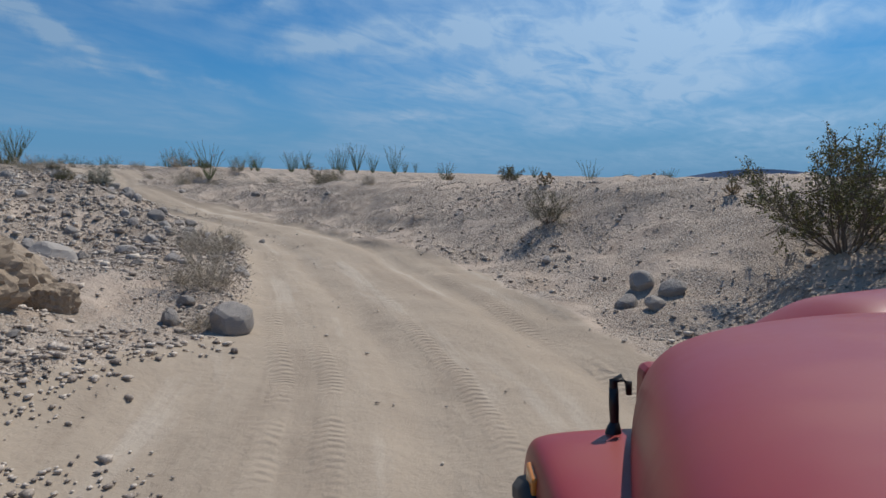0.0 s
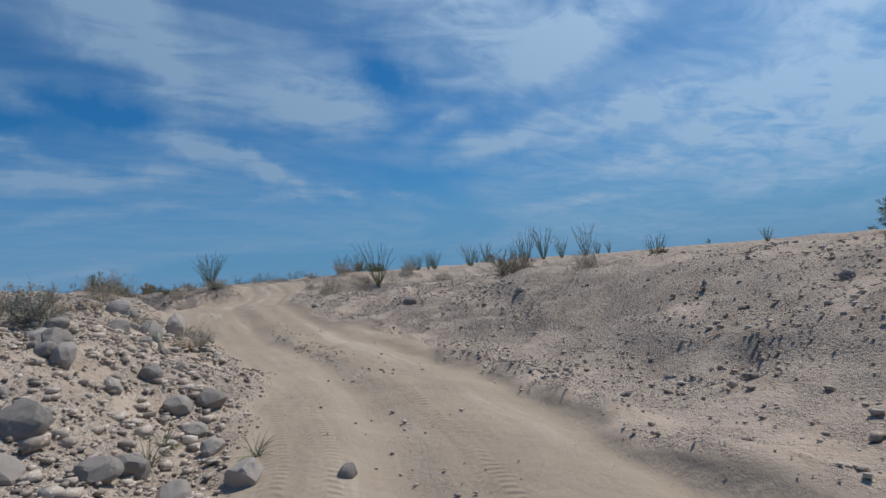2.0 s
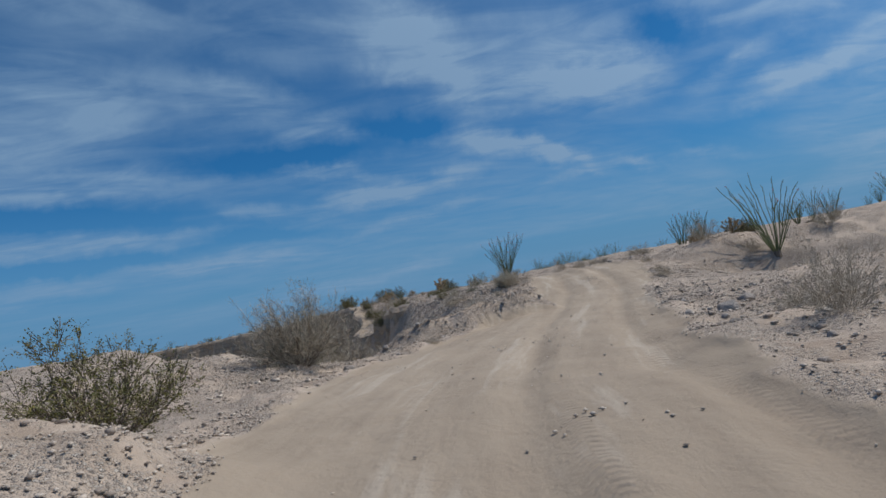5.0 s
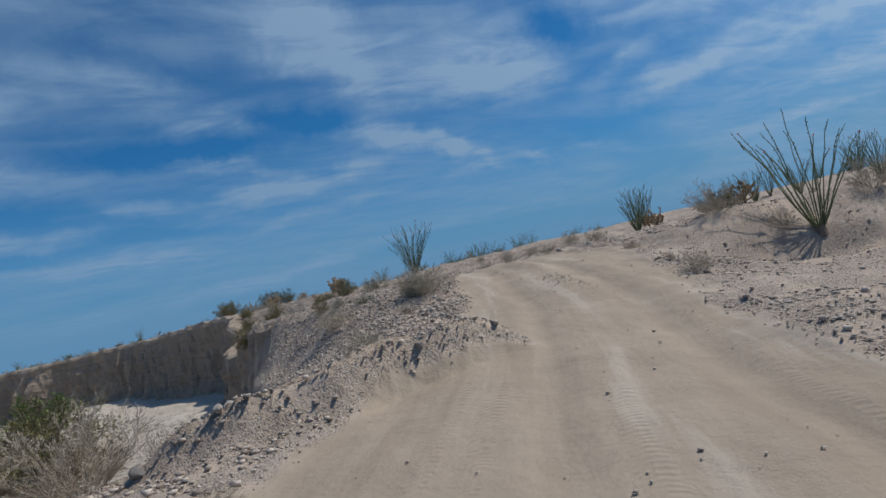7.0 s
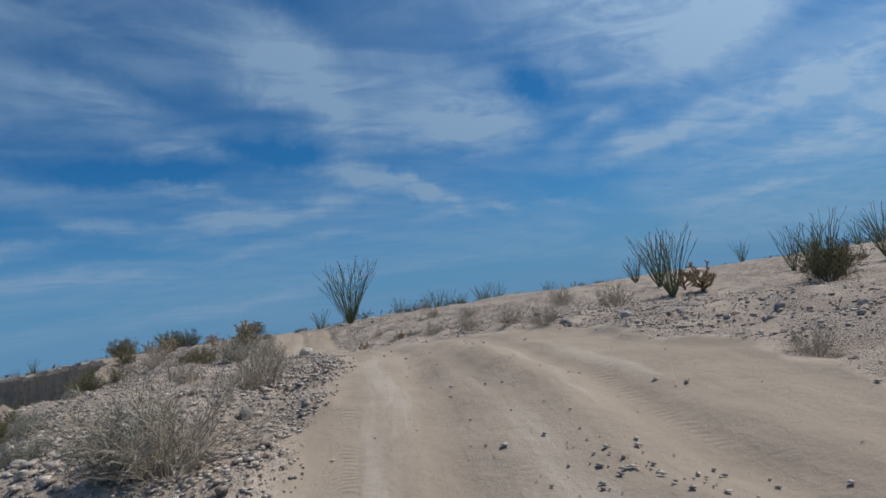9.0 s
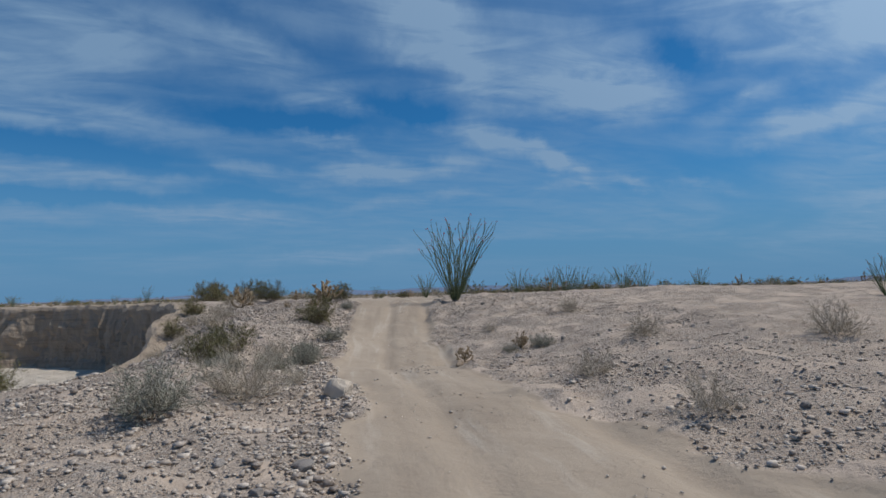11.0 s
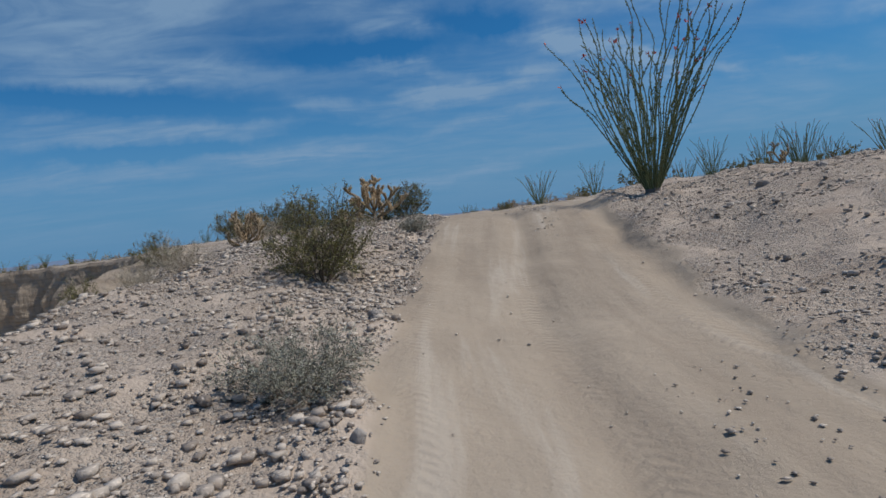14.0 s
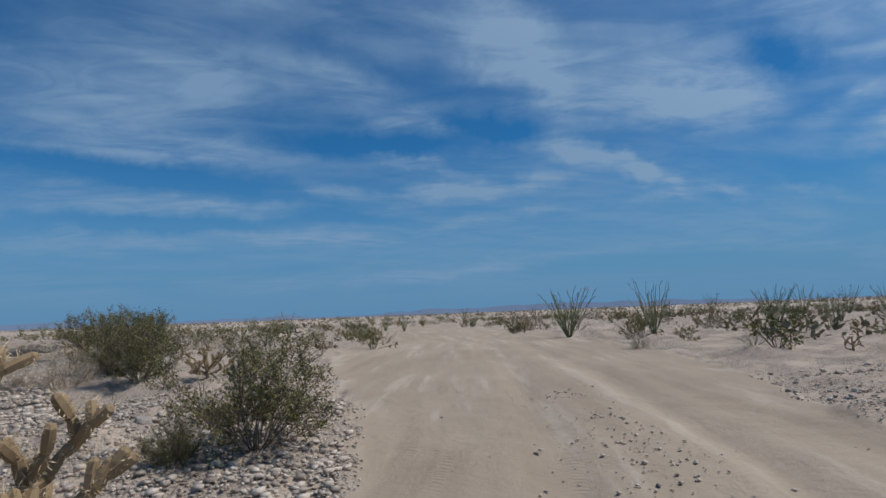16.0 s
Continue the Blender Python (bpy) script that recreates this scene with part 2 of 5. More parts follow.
def land(x, y):
    """Plateau, mounds and the dry wash, without the road."""
    u = -0.604 * x + 0.797 * y
    z = np.interp(u, [-60, 0, 15, 35, 45, 55, 65, 85, 110, 200], [1.2, 1.5, 1.75, 1.7, 1.95, 2.9, 3.35, 4.25, 4.1, 3.6])
    z = z + 0.22 * fbm(x, y, 9.0, 3, 3) + 0.35 * smooth(60, 200, np.hypot(x + 25, y - 35)) * fbm(x, y, 40.0, 2, 8)
    z = z + bump(x, y, -10.5, 15.0, 3.2, 5.0, 20, 0.05) + bump(x, y, -6.0, 9.8, 2.2, 3.2, 10, -1.25) + bump(x, y, -4.9, 5.0, 1.2, 1.5, 0, -0.7)
    z = z + bump(x, y, -41.0, 57.0, 5, 4, 45, -0.5) + bump(x, y, -39.0, 61.0, 3.5, 4, 0, -0.55) + bump(x, y, -53.0, 52.0, 11, 5, -38, -1.9) + bump(x, y, -49.0, 53.6, 10, 4.2, -28, -0.5) + bump(x, y, -56.5, 57.6, 4.5, 2.6, -28, -0.75) + bump(x, y, -46.8, 51.6, 5, 2.6, -28, -0.9)
    z = z + bump(x, y, -28.0, 42.0, 3.5, 4.0, 30, 0.4) + bump(x, y, -14.5, 20.5, 5.0, 4.0, 0, 0.12) + bump(x, y, -17.4, 24.4, 3.0, 2.0, 40, 0.2) + bump(x, y, -16.8, 45.5, 4.0, 4.5, 0, 1.25) + bump(x, y, -15.5, 23.6, 4.0, 2.6, 40, 0.22) + bump(x, y, -18.5, 26.0, 3.5, 2.4, 45, -0.45) + bump(x, y, -11.0, 32.0, 3.0, 3.0, 0, 0.4) + bump(x, y, -21.0, 18.0, 6.0, 5.0, 0, 0.45)
    edge = np.interp(x, CLIFF_X, CLIFF_Y) + (1.3 * fbm(x, y, 6.0, 4, 21) + 0.5 * np.abs(fbm(x, y, 2.2, 2, 25))) * smooth(-27, -40, x) + CLIFF_BACK(x)
    wide = np.interp(x, [-60, -42, -34, -30, -24, -20], [0.5, 0.9, 2.4, 4.6, 4.2, 3.0])
    step = 0.35 * smooth(0.5, -0.3, y - edge) + 0.65 * smooth(wide, -0.2, y - edge)
    wash = step * smooth(26.2, 29.8, y + 0.25 * (np.maximum(x, -60) + 15))
    low = np.interp(x, [-176, -80, -45, -38, -30, -24, -17, 0], [-3.4, -3.0, -1.6, -1.1, 0.1, 1.05, 1.2, 1.6]) + 0.08 * fbm(x, y, 8.0, 3, 5)
    rise = 0.35 * smooth(20, 33, u) * smooth(68, 52, u)
    low = low + rise * smooth(-50, -28, x)
    z = z + rise
    return z * (1 - wash) + np.minimum(low, z) * wash, wash * smooth(-23, -34, x)


LEFT_EDGE = ([-3, 0, 1.2, 2.6, 3.6, 4.3, 5, 6.0, 6.6, 7.5, 8.3, 9, 11, 13, 14.2, 15.2, 16, 17.1, 18.2, 29], [-1.2, -1.1, -0.85, -0.7, -0.7, -0.7, -0.95, -1.2, -2.1, -1.6, -0.9, -0.5, 0.0, 0.4, 0.3, 0.35, 0.2, -0.4, -2.0, -4.5])
RIGHT_EDGE = ([-3, 0, 1.2, 2, 3, 4.2, 6.3, 7.5, 9, 11.3, 13, 14.5, 15.5, 17, 29], [2.4, 2.4, 2.9, 3.2, 2.8, 2.3, 2.3, 2.8, 2.6, 2.4, 1.8, 1.7, 1.6, 2.6, 5.0])
LEFT_RUN = ([-3, 0, 1.3, 2.2, 3, 4.2, 6.0, 6.6, 7.5, 9, 11.3, 13, 15, 29], [5, 4.6, 5.2, 3.6, 3.0, 2.8, 2.4, 9, 3.0, 4, 7, 6, 5, 6])
RIGHT_RUN = ([-3, 0, 2, 3, 4.2, 6.3, 7.5, 9, 11.3, 13, 15, 29], [4, 4.0, 3.6, 4.5, 4, 3.6, 6, 5, 5, 6, 4, 6])


# where the driven sand ends on either hand
SAND_LEFT = ([-3, 0, 0.9, 1.3, 1.7, 2.7, 3.2, 3.8, 4.2, 4.7, 5.0, 5.5, 6.2, 7.0, 8.2, 8.6, 9.3, 10, 10.6, 11, 12.8, 13.8, 14.5, 16.1, 17, 17.8, 20, 29], [-2.6, -2.6, -2.5, -1.4, -0.9, -0.75, -1.0, -0.9, -0.9, -1.2, -1.55, -2.0, -2.6, -3.3, -2.8, -1.2, -1.0, -0.85, -0.6, -0.55, -0.45, -0.7, -0.85, -0.7, -1.2, -2.1, -5, -5])
SAND_RIGHT = ([-3, 0, 1.3, 2, 2.8, 3.3, 4.1, 4.6, 5.2, 5.8, 7, 8.6, 9.4, 10, 10.6, 11, 12, 13.2, 13.8, 14.8, 15.3, 16, 17, 18.5, 21, 29], [2.3, 2.3, 2.5, 2.6, 1.9, 1.9, 2.4, 2.5, 2.1, 2.1, 2.6, 2.4, 2.8, 3.3, 3.4, 3.6, 2.6, 2.1, 2.4, 2.2, 2.6, 2.4, 3.2, 5, 5, 5])


def terraced(z, x, y, rise):
    """Heights gathered into ragged ledges."""
    q = (z + 0.9 * rise * fbm(x, y, 1.6, 3, 151)) / rise
    k = np.floor(q)
    return (k + smooth(0.35, 0.65, q - k)) * rise - 0.9 * rise * fbm(x, y, 1.6, 3, 151)


def ground(x, y):
    """Height, road share, lateral place, time along the drive, wash share."""
    x, y = np.asarray(x, float), np.asarray(y, float)
    t, lat, zr = track_coords(x, y)
    zl, wash = land(x, y)
    wob = 0.25 * fbm(x, y, 2.6, 3, 31)
    left = np.interp(t, *LEFT_EDGE) + wob
    right = np.interp(t, *RIGHT_EDGE) + wob
    out_l = smooth(0, 1, (left - lat) / np.interp(t, *LEFT_RUN))
    out_r = smooth(0, 1, (lat - right) / np.interp(t, *RIGHT_RUN))
    away = np.where(lat < 0.5, out_l, out_r)
    fray = 0.22 * fbm(x, y, 1.7, 3, 33) + 0.10 * fbm(x, y, 0.4, 2, 35)
    past = np.maximum(np.interp(t, *SAND_LEFT) - lat, lat - np.interp(t, *SAND_RIGHT)) + 0.12 + fray
    road = (1 - smooth(-0.1, 0.4, past)) * (1 - smooth(0.22, 0.5, away))
    z = zr * (1 - away) + zl * away
    # ledges worn into the banks of the first bend
    ledge = smooth(0.05, 0.3, away) * (1 - wash) * smooth(7.2, 6.0, t) * smooth(14, 9, np.abs(lat))
    z = z + 0.45 * ledge * smooth(-0.5, 0.4, fbm(x, y, 4.0, 2, 155)) * (terraced(z, x, y, 0.27) - z)
    # a low berm thrown up along the sand's edge
    z = z + 0.07 * np.exp(-((past - 0.25) / 0.22) ** 2) * smooth(-0.6, 0.4, fbm(x, y, 1.3, 2, 37))
    # the broken step where the mound meets the sand apron
    ahead, aside = -0.85 * (x + 21.3) + 0.525 * (y - 37.0), -0.525 * (x + 21.3) - 0.85 * (y - 37.0)
    ahead = ahead + 0.3 * fbm(x, y, 1.5, 2, 141)
    z = z + 0.56 * smooth(-0.12, 0.18, ahead) * np.exp(-np.maximum(ahead, 0) / 2.4) * smooth(-0.5, 0.3, aside) * smooth(5.2, 4.0, aside)
    road = road * (1 - smooth(-0.1, 0.1, ahead) * smooth(-0.8, 0.0, aside) * smooth(5.2, 4.0, aside) * (lat < 0))
    # wheel ruts and a low ridge between them
    for rut in (0.15, 1.75):
        rut = rut + 0.5 * smooth(9.5, 12.0, t)
        z = z - 0.07 * road * np.exp(-((lat - rut - 0.12 * np.sin(t * 2.1)) / 0.24) ** 2)
    z = z + road * 0.10 * np.exp(-((lat - 1.27) / 0.3) ** 2) * smooth(9.2, 9.9, t) * smooth(11.6, 10.9, t) * (1 + 0.6 * fbm(x, y, 0.7, 2, 43))
    z = z + road * 0.05 * np.exp(-((lat - 0.6) / 0.25) ** 2) * smooth(3.2, 3.8, t) * smooth(6.2, 5.6, t) * (1 + 0.8 * fbm(x, y, 0.7, 2, 45))
    z = z + road * (0.035 * fbm(x, y, 1.1, 3, 41) + 0.012 * fbm(x, y, 0.3, 2, 47))
    rough = (1 - road) * (1 - 0.75 * wash) * smooth(220, 40, np.hypot(x + 25, y - 35))
    z = z + rough * (0.11 * fbm(x, y, 1.5, 3, 51, 0.55) + 0.06 * np.abs(fbm(x, y, 0.7, 1, 61)) + 0.035 * fbm(x, y, 0.33, 2, 63))
    return z, road, lat, t, wash

# ---- materials ----
def material(name):
    m = bpy.data.materials.new(name)
    m.use_nodes = True
    nt = m.node_tree
    return m, nt, nt.nodes["Principled BSDF"]


class Net:
    """Short hand for shader nodes."""

    def __init__(self, nt):
        self.nt = nt

    def put(self, socket, value):
        if hasattr(value, "is_output"):
            self.nt.links.new(value, socket)
        else:
            socket.default_value = value

    def math(self, op, a, b=0.0, c=None):
        n = self.nt.nodes.new("ShaderNodeMath")
        n.operation = op
        self.put(n.inputs[0], a)
        self.put(n.inputs[1], b)
        if c is not None:
            self.put(n.inputs[2], c)
        return n.outputs[0]

    def coords(self, kind="Object"):
        return self.nt.nodes.new("ShaderNodeTexCoord").outputs[kind]

    def attr(self, name):
        n = self.nt.nodes.new("ShaderNodeAttribute")
        n.attribute_name = name
        return n.outputs["Fac"]

    def noise(self, scale, detail=4, rough=0.55, vector=None, distort=0.0):
        n = self.nt.nodes.new("ShaderNodeTexNoise")
        n.inputs["Scale"].default_value, n.inputs["Detail"].default_value = scale, detail
        n.inputs["Roughness"].default_value, n.inputs["Distortion"].default_value = rough, distort
        self.nt.links.new(vector if vector is not None else self.coords(), n.inputs["Vector"])
        return n.outputs["Fac"]

    def voronoi(self, scale, vector=None, output="Distance", feature="F1"):
        n = self.nt.nodes.new("ShaderNodeTexVoronoi")
        n.feature = feature
        n.inputs["Scale"].default_value = scale
        self.nt.links.new(vector if vector is not None else self.coords(), n.inputs["Vector"])
        return n.outputs[output]

    def step(self, value, lo, hi):
        n = self.nt.nodes.new("ShaderNodeMapRange")
        n.interpolation_type = "SMOOTHSTEP"
        n.inputs["From Min"].default_value, n.inputs["From Max"].default_value = lo, hi
        self.put(n.inputs["Value"], value)
        return n.outputs[0]

    def mix(self, fac, a, b):
        n = self.nt.nodes.new("ShaderNodeMix")
        n.data_type = "RGBA"
        self.put(n.inputs["Factor"], fac)
        for key, v in (("A", a), ("B", b)):
            if isinstance(v, tuple):
                v = (*v, 1.0)
            self.put(n.inputs[key], v)
        return n.outputs["Result"]

    def bump(self, height, strength, distance, normal=None):
        n = self.nt.nodes.new("ShaderNodeBump")
        n.inputs["Strength"].default_value, n.inputs["Distance"].default_value = strength, distance
        self.nt.links.new(height, n.inputs["Height"])
        if normal is not None:
            self.nt.links.new(normal, n.inputs["Normal"])
        return n.outputs[0]

    def random(self):
        return self.nt.nodes.new("ShaderNodeObjectInfo").outputs["Random"]

    def island(self):
        return self.nt.nodes.new("ShaderNodeNewGeometry").outputs["Random Per Island"]


def ground_material():
    m, nt, bsdf = material("desert_ground")
    n = Net(nt)
    road, lat, along, wash = n.attr("road"), n.attr("lat"), n.attr("along"), n.attr("wash")
    big, mid, fine = n.noise(0.22, 4), n.noise(1.6, 5), n.noise(14, 5, 0.65)
    soil = n.mix(big, (0.44, 0.353, 0.285), (0.54, 0.445, 0.36))
    soil = n.mix(n.step(mid, 0.45, 0.75), soil, (0.36, 0.283, 0.22))
    pebble_c = n.voronoi(26, output="Color")
    pebble_d = n.voronoi(26)
    pebble = n.math("MULTIPLY", n.step(pebble_d, 0.46, 0.34), n.step(n.noise(1.1, 6, 0.65), 0.40, 0.58))
    grey = nt.nodes.new("ShaderNodeSeparateColor")
    nt.links.new(pebble_c, grey.inputs[0])
    stone = n.mix(grey.outputs[0], (0.18, 0.148, 0.125), (0.64, 0.58, 0.51))
    soil = n.mix(n.math("MULTIPLY", pebble, 0.9), soil, stone)
    grit_c, grit_d = n.voronoi(75, output="Color"), n.voronoi(75)
    grit = n.math("MULTIPLY", n.step(grit_d, 0.5, 0.3), n.step(n.noise(1.1, 4), 0.36, 0.56))
    grit_t = nt.nodes.new("ShaderNodeSeparateColor")
    nt.links.new(grit_c, grit_t.inputs[0])
    soil = n.mix(n.math("MULTIPLY", grit, 0.75), soil, n.mix(grit_t.outputs[0], (0.18, 0.148, 0.125), (0.58, 0.52, 0.455)))
    sand = n.mix(mid, (0.43, 0.355, 0.275), (0.35, 0.285, 0.22))
    sand = n.mix(n.math("MULTIPLY", n.step(fine, 0.5, 0.8), 0.35), sand, (0.33, 0.275, 0.215))
    sand = n.mix(n.math("MULTIPLY", n.step(n.noise(0.10, 3, 0.6), 0.46, 0.62), 0.55), sand, (0.33, 0.268, 0.205))
    lane = nt.nodes.new("ShaderNodeCombineXYZ")
    nt.links.new(n.math("MULTIPLY", lat, 1.8), lane.inputs[0])
    nt.links.new(n.math("MULTIPLY", along, 0.17), lane.inputs[1])
    streaks = n.noise(1.0, 5, 0.6, lane.outputs[0])
    sand = n.mix(n.math("MULTIPLY", n.step(streaks, 0.48, 0.66), 0.5), sand, (0.29, 0.232, 0.178))
    sand = n.mix(n.math("MULTIPLY", n.step(streaks, 0.46, 0.34), 0.4), sand, (0.55, 0.485, 0.41))
    pale = n.mix(big, (0.60, 0.54, 0.46), (0.55, 0.49, 0.41))
    col = n.mix(n.step(n.math("ADD", road, n.math("MULTIPLY", n.math("SUBTRACT", mid, 0.5), 0.5)), 0.25, 0.7), soil, sand)
    col = n.mix(n.step(wash, 0.75, 0.95), col, pale)
    nt.links.new(col, bsdf.inputs["Base Color"])
    bsdf.inputs["Roughness"].default_value = 0.95
    bsdf.inputs["Specular IOR Level"].default_value = 0.15
    # tyre treads: bars across a few bands that follow the road
    tread = None
    for centre, half, pitch in ((-0.88, 0.11, 68.0), (-0.5, 0.12, 72.0), (0.62, 0.12, 74.0), (1.95, 0.12, 66.0)):
        wander = n.math("ADD", lat, n.math("MULTIPLY", n.math("SUBTRACT", n.noise(0.12 + 0.02 * half, 1), 0.5), 1.1))
        off = n.math("ABSOLUTE", n.math("SUBTRACT", wander, centre))
        band = n.step(off, half, half - 0.05)
        slant = n.math("ADD", n.math("MULTIPLY", along, pitch), n.math("MULTIPLY", off, 34.0))
        bars = n.math("MULTIPLY", n.math("SINE", slant), band)
        bars = n.math("MULTIPLY", bars, n.step(n.noise(0.55 + centre * 0.05, 5, 0.7), 0.40, 0.54))
        bars = n.math("SUBTRACT", bars, n.math("MULTIPLY", band, 0.5))
        tread = bars if tread is None else n.math("ADD", tread, bars)
    tread = n.math("MULTIPLY", tread, n.math("MULTIPLY", n.step(road, 0.9, 1.0), n.math("ADD", n.math("MULTIPLY", n.step(along, 24.0, 14.0), 0.5), 0.5)))
    loose = n.math("SUBTRACT", 1.0, n.step(road, 0.15, 0.7))
    height = n.math("ADD", n.math("ADD", n.math("ADD", n.math("MULTIPLY", tread, 0.008), n.math("MULTIPLY", n.math("MULTIPLY", n.noise(6, 8, 0.7), road), 0.034)), n.math("MULTIPLY", n.math("MULTIPLY", streaks, road), 0.022)), n.math("MULTIPLY", n.math("MULTIPLY", pebble, loose), 0.035))
    height = n.math("ADD", height, n.math("MULTIPLY", n.math("MULTIPLY", fine, loose), 0.045))
    height = n.math("ADD", height, n.math("MULTIPLY", n.math("MULTIPLY", grit, loose), 0.012))
    height = n.math("ADD", height, n.math("MULTIPLY", n.math("MULTIPLY", n.noise(60, 3), n.step(mid, 0.4, 0.6)), 0.002))
    nt.links.new(n.bump(height, 0.9, 1.0), bsdf.inputs["Normal"])
    return m


def stone_material(name, dark, light, spread):
    m, nt, bsdf = material(name)
    n = Net(nt)
    rnd = n.island() if spread == "island" else n.random()
    tone = n.math("ADD", n.math("MULTIPLY", rnd, 0.8), n.math("MULTIPLY", n.noise(9, 5), 0.25))
    col = n.mix(tone, dark, light)
    col = n.mix(n.step(n.noise(38, 3), 0.55, 0.75), col, tuple(min(1, c * 1.25) for c in light))
    nt.links.new(col, bsdf.inputs["Base Color"])
    bsdf.inputs["Roughness"].default_value = 0.9
    nt.links.new(n.bump(n.noise(45, 5, 0.65), 0.5, 0.02), bsdf.inputs["Normal"])
    return m


def cliff_material():
    m, nt, bsdf = material("cliff_earth")
    n = Net(nt)
    stretch = nt.nodes.new("ShaderNodeMapping")
    stretch.inputs["Scale"].default_value = (1, 1, 0.28)
    nt.links.new(n.coords(), stretch.inputs[0])
    runs = n.noise(1.6, 6, 0.6, stretch.outputs[0])
    layer = nt.nodes.new("ShaderNodeMapping")
    layer.inputs["Scale"].default_value = (0.12, 0.12, 2.2)
    nt.links.new(n.coords(), layer.inputs[0])
    beds = n.noise(1.4, 4, 0.6, layer.outputs[0])
    col = n.mix(runs, (0.25, 0.195, 0.145), (0.42, 0.345, 0.265))
    col = n.mix(n.math("MULTIPLY", n.step(beds, 0.5, 0.64), 0.5), col, (0.22, 0.17, 0.125))
    nt.links.new(col, bsdf.inputs["Base Color"])
    bsdf.inputs["Roughness"].default_value = 0.95
    high = n.math("ADD", n.math("MULTIPLY", runs, 0.6), n.math("ADD", n.math("MULTIPLY", n.noise(5, 5, 0.65), 0.2), n.math("MULTIPLY", beds, 0.15)))
    nt.links.new(n.bump(high, 1.0, 0.6), bsdf.inputs["Normal"])
    return m


def leaf_material(name, a, b, rough=0.65, spread="island", thin=0.0):
    m, nt, bsdf = material(name)
    n = Net(nt)
    tone = n.math("ADD", n.math("MULTIPLY", n.island(), 0.7), n.math("MULTIPLY", n.random(), 0.3))
    nt.links.new(n.mix(tone, a, b), bsdf.inputs["Base Color"])
    bsdf.inputs["Roughness"].default_value = rough
    nt.links.new(n.bump(n.noise(80, 3), 0.4, 0.004), bsdf.inputs["Normal"])
    return m


def metal_paint(name, base, dusty, rough, coat):
    m, nt, bsdf = material(name)
    n = Net(nt)
    dust = n.math("MULTIPLY", n.step(n.noise(3.0, 6, 0.6), 0.35, 0.8), 0.35)
    dust = n.math("ADD", dust, n.math("MULTIPLY", n.step(n.noise(120, 2), 0.72, 0.8), 0.25))
    nt.links.new(n.mix(dust, base, dusty), bsdf.inputs["Base Color"])
    nt.links.new(n.math("ADD", n.math("MULTIPLY", dust, 0.4), rough), bsdf.inputs["Roughness"])
    bsdf.inputs["Coat Weight"].default_value = coat
    bsdf.inputs["Coat Roughness"].default_value = 0.22
    return m


def plain(name, colour, rough=0.6, metal=0.0):
    m, nt, bsdf = material(name)
    n = Net(nt)
    col = n.mix(n.noise(18, 5), tuple(c * 0.8 for c in colour), tuple(min(1, c * 1.15) for c in colour))
    nt.links.new(col, bsdf.inputs["Base Color"])
    bsdf.inputs["Roughness"].default_value, bsdf.inputs["Metallic"].default_value = rough, metal
    nt.links.new(n.bump(n.noise(70, 4), 0.25, 0.004), bsdf.inputs["Normal"])
    return m


GROUND = ground_material()
PEBBLE = stone_material("pebbles", (0.19, 0.15, 0.122), (0.68, 0.59, 0.50), "island")
EARTH = cliff_material()
ROCK = stone_material("rock", (0.19, 0.172, 0.157), (0.44, 0.393, 0.35), "object")
CLOD = stone_material("earth_clod", (0.30, 0.23, 0.165), (0.38, 0.30, 0.22), "object")
TWIG = leaf_material("dry_twig", (0.32, 0.265, 0.195), (0.52, 0.455, 0.36), 0.85)
SAGE = leaf_material("sage_leaf", (0.22, 0.22, 0.165), (0.42, 0.415, 0.33), 0.8)
SAGE_TWIG = leaf_material("sage_twig", (0.26, 0.235, 0.19), (0.40, 0.375, 0.31), 0.85)
CREOSOTE = leaf_material("creosote_leaf", (0.06, 0.072, 0.022), (0.26, 0.225, 0.06), 0.6)
LUSH = leaf_material("green_leaf", (0.06, 0.11, 0.02), (0.15, 0.20, 0.05), 0.6)
WOOD = leaf_material("branch", (0.10, 0.075, 0.055), (0.20, 0.16, 0.125), 0.9)
STEM = leaf_material("ocotillo_stem", (0.06, 0.085, 0.033), (0.20, 0.22, 0.10), 0.75)
BLOOM = leaf_material("red_bloom", (0.45, 0.05, 0.03), (0.55, 0.12, 0.05), 0.6)
CHOLLA = leaf_material("cholla_spine", (0.48, 0.35, 0.21), (0.80, 0.67, 0.49), 0.8)
CHOLLA_BODY = leaf_material("cholla_joint", (0.22, 0.155, 0.085), (0.36, 0.26, 0.15), 0.9)
CHOLLA_OLD = leaf_material("cholla_trunk", (0.12, 0.085, 0.05), (0.2, 0.15, 0.09), 0.9)
PAINT = metal_paint("red_paint", (0.25, 0.010, 0.012), (0.28, 0.075, 0.055), 0.40, 0.12)
BLACK = plain("black_rubber", (0.02, 0.02, 0.022), 0.7)
STEEL = plain("black_metal", (0.035, 0.034, 0.035), 0.35, 0.6)
AMBER = plain("amber_lens", (0.55, 0.20, 0.03), 0.2)
GREY = plain("grey_metal", (0.35, 0.35, 0.36), 0.35, 0.8)
# blue stands in for the air's haze over the distant hills
HAZE_HILL = plain("haze_tinted_hill", (0.14, 0.20, 0.30), 1.0)
PAD = leaf_material("cactus_pad", (0.21, 0.205, 0.155), (0.33, 0.32, 0.25), 0.75)
LUSH_DUST = leaf_material("dusty_grass", (0.15, 0.17, 0.09), (0.30, 0.30, 0.19), 0.8)
SCRUB = leaf_material("scrub", (0.12, 0.105, 0.055), (0.30, 0.245, 0.15), 0.8)

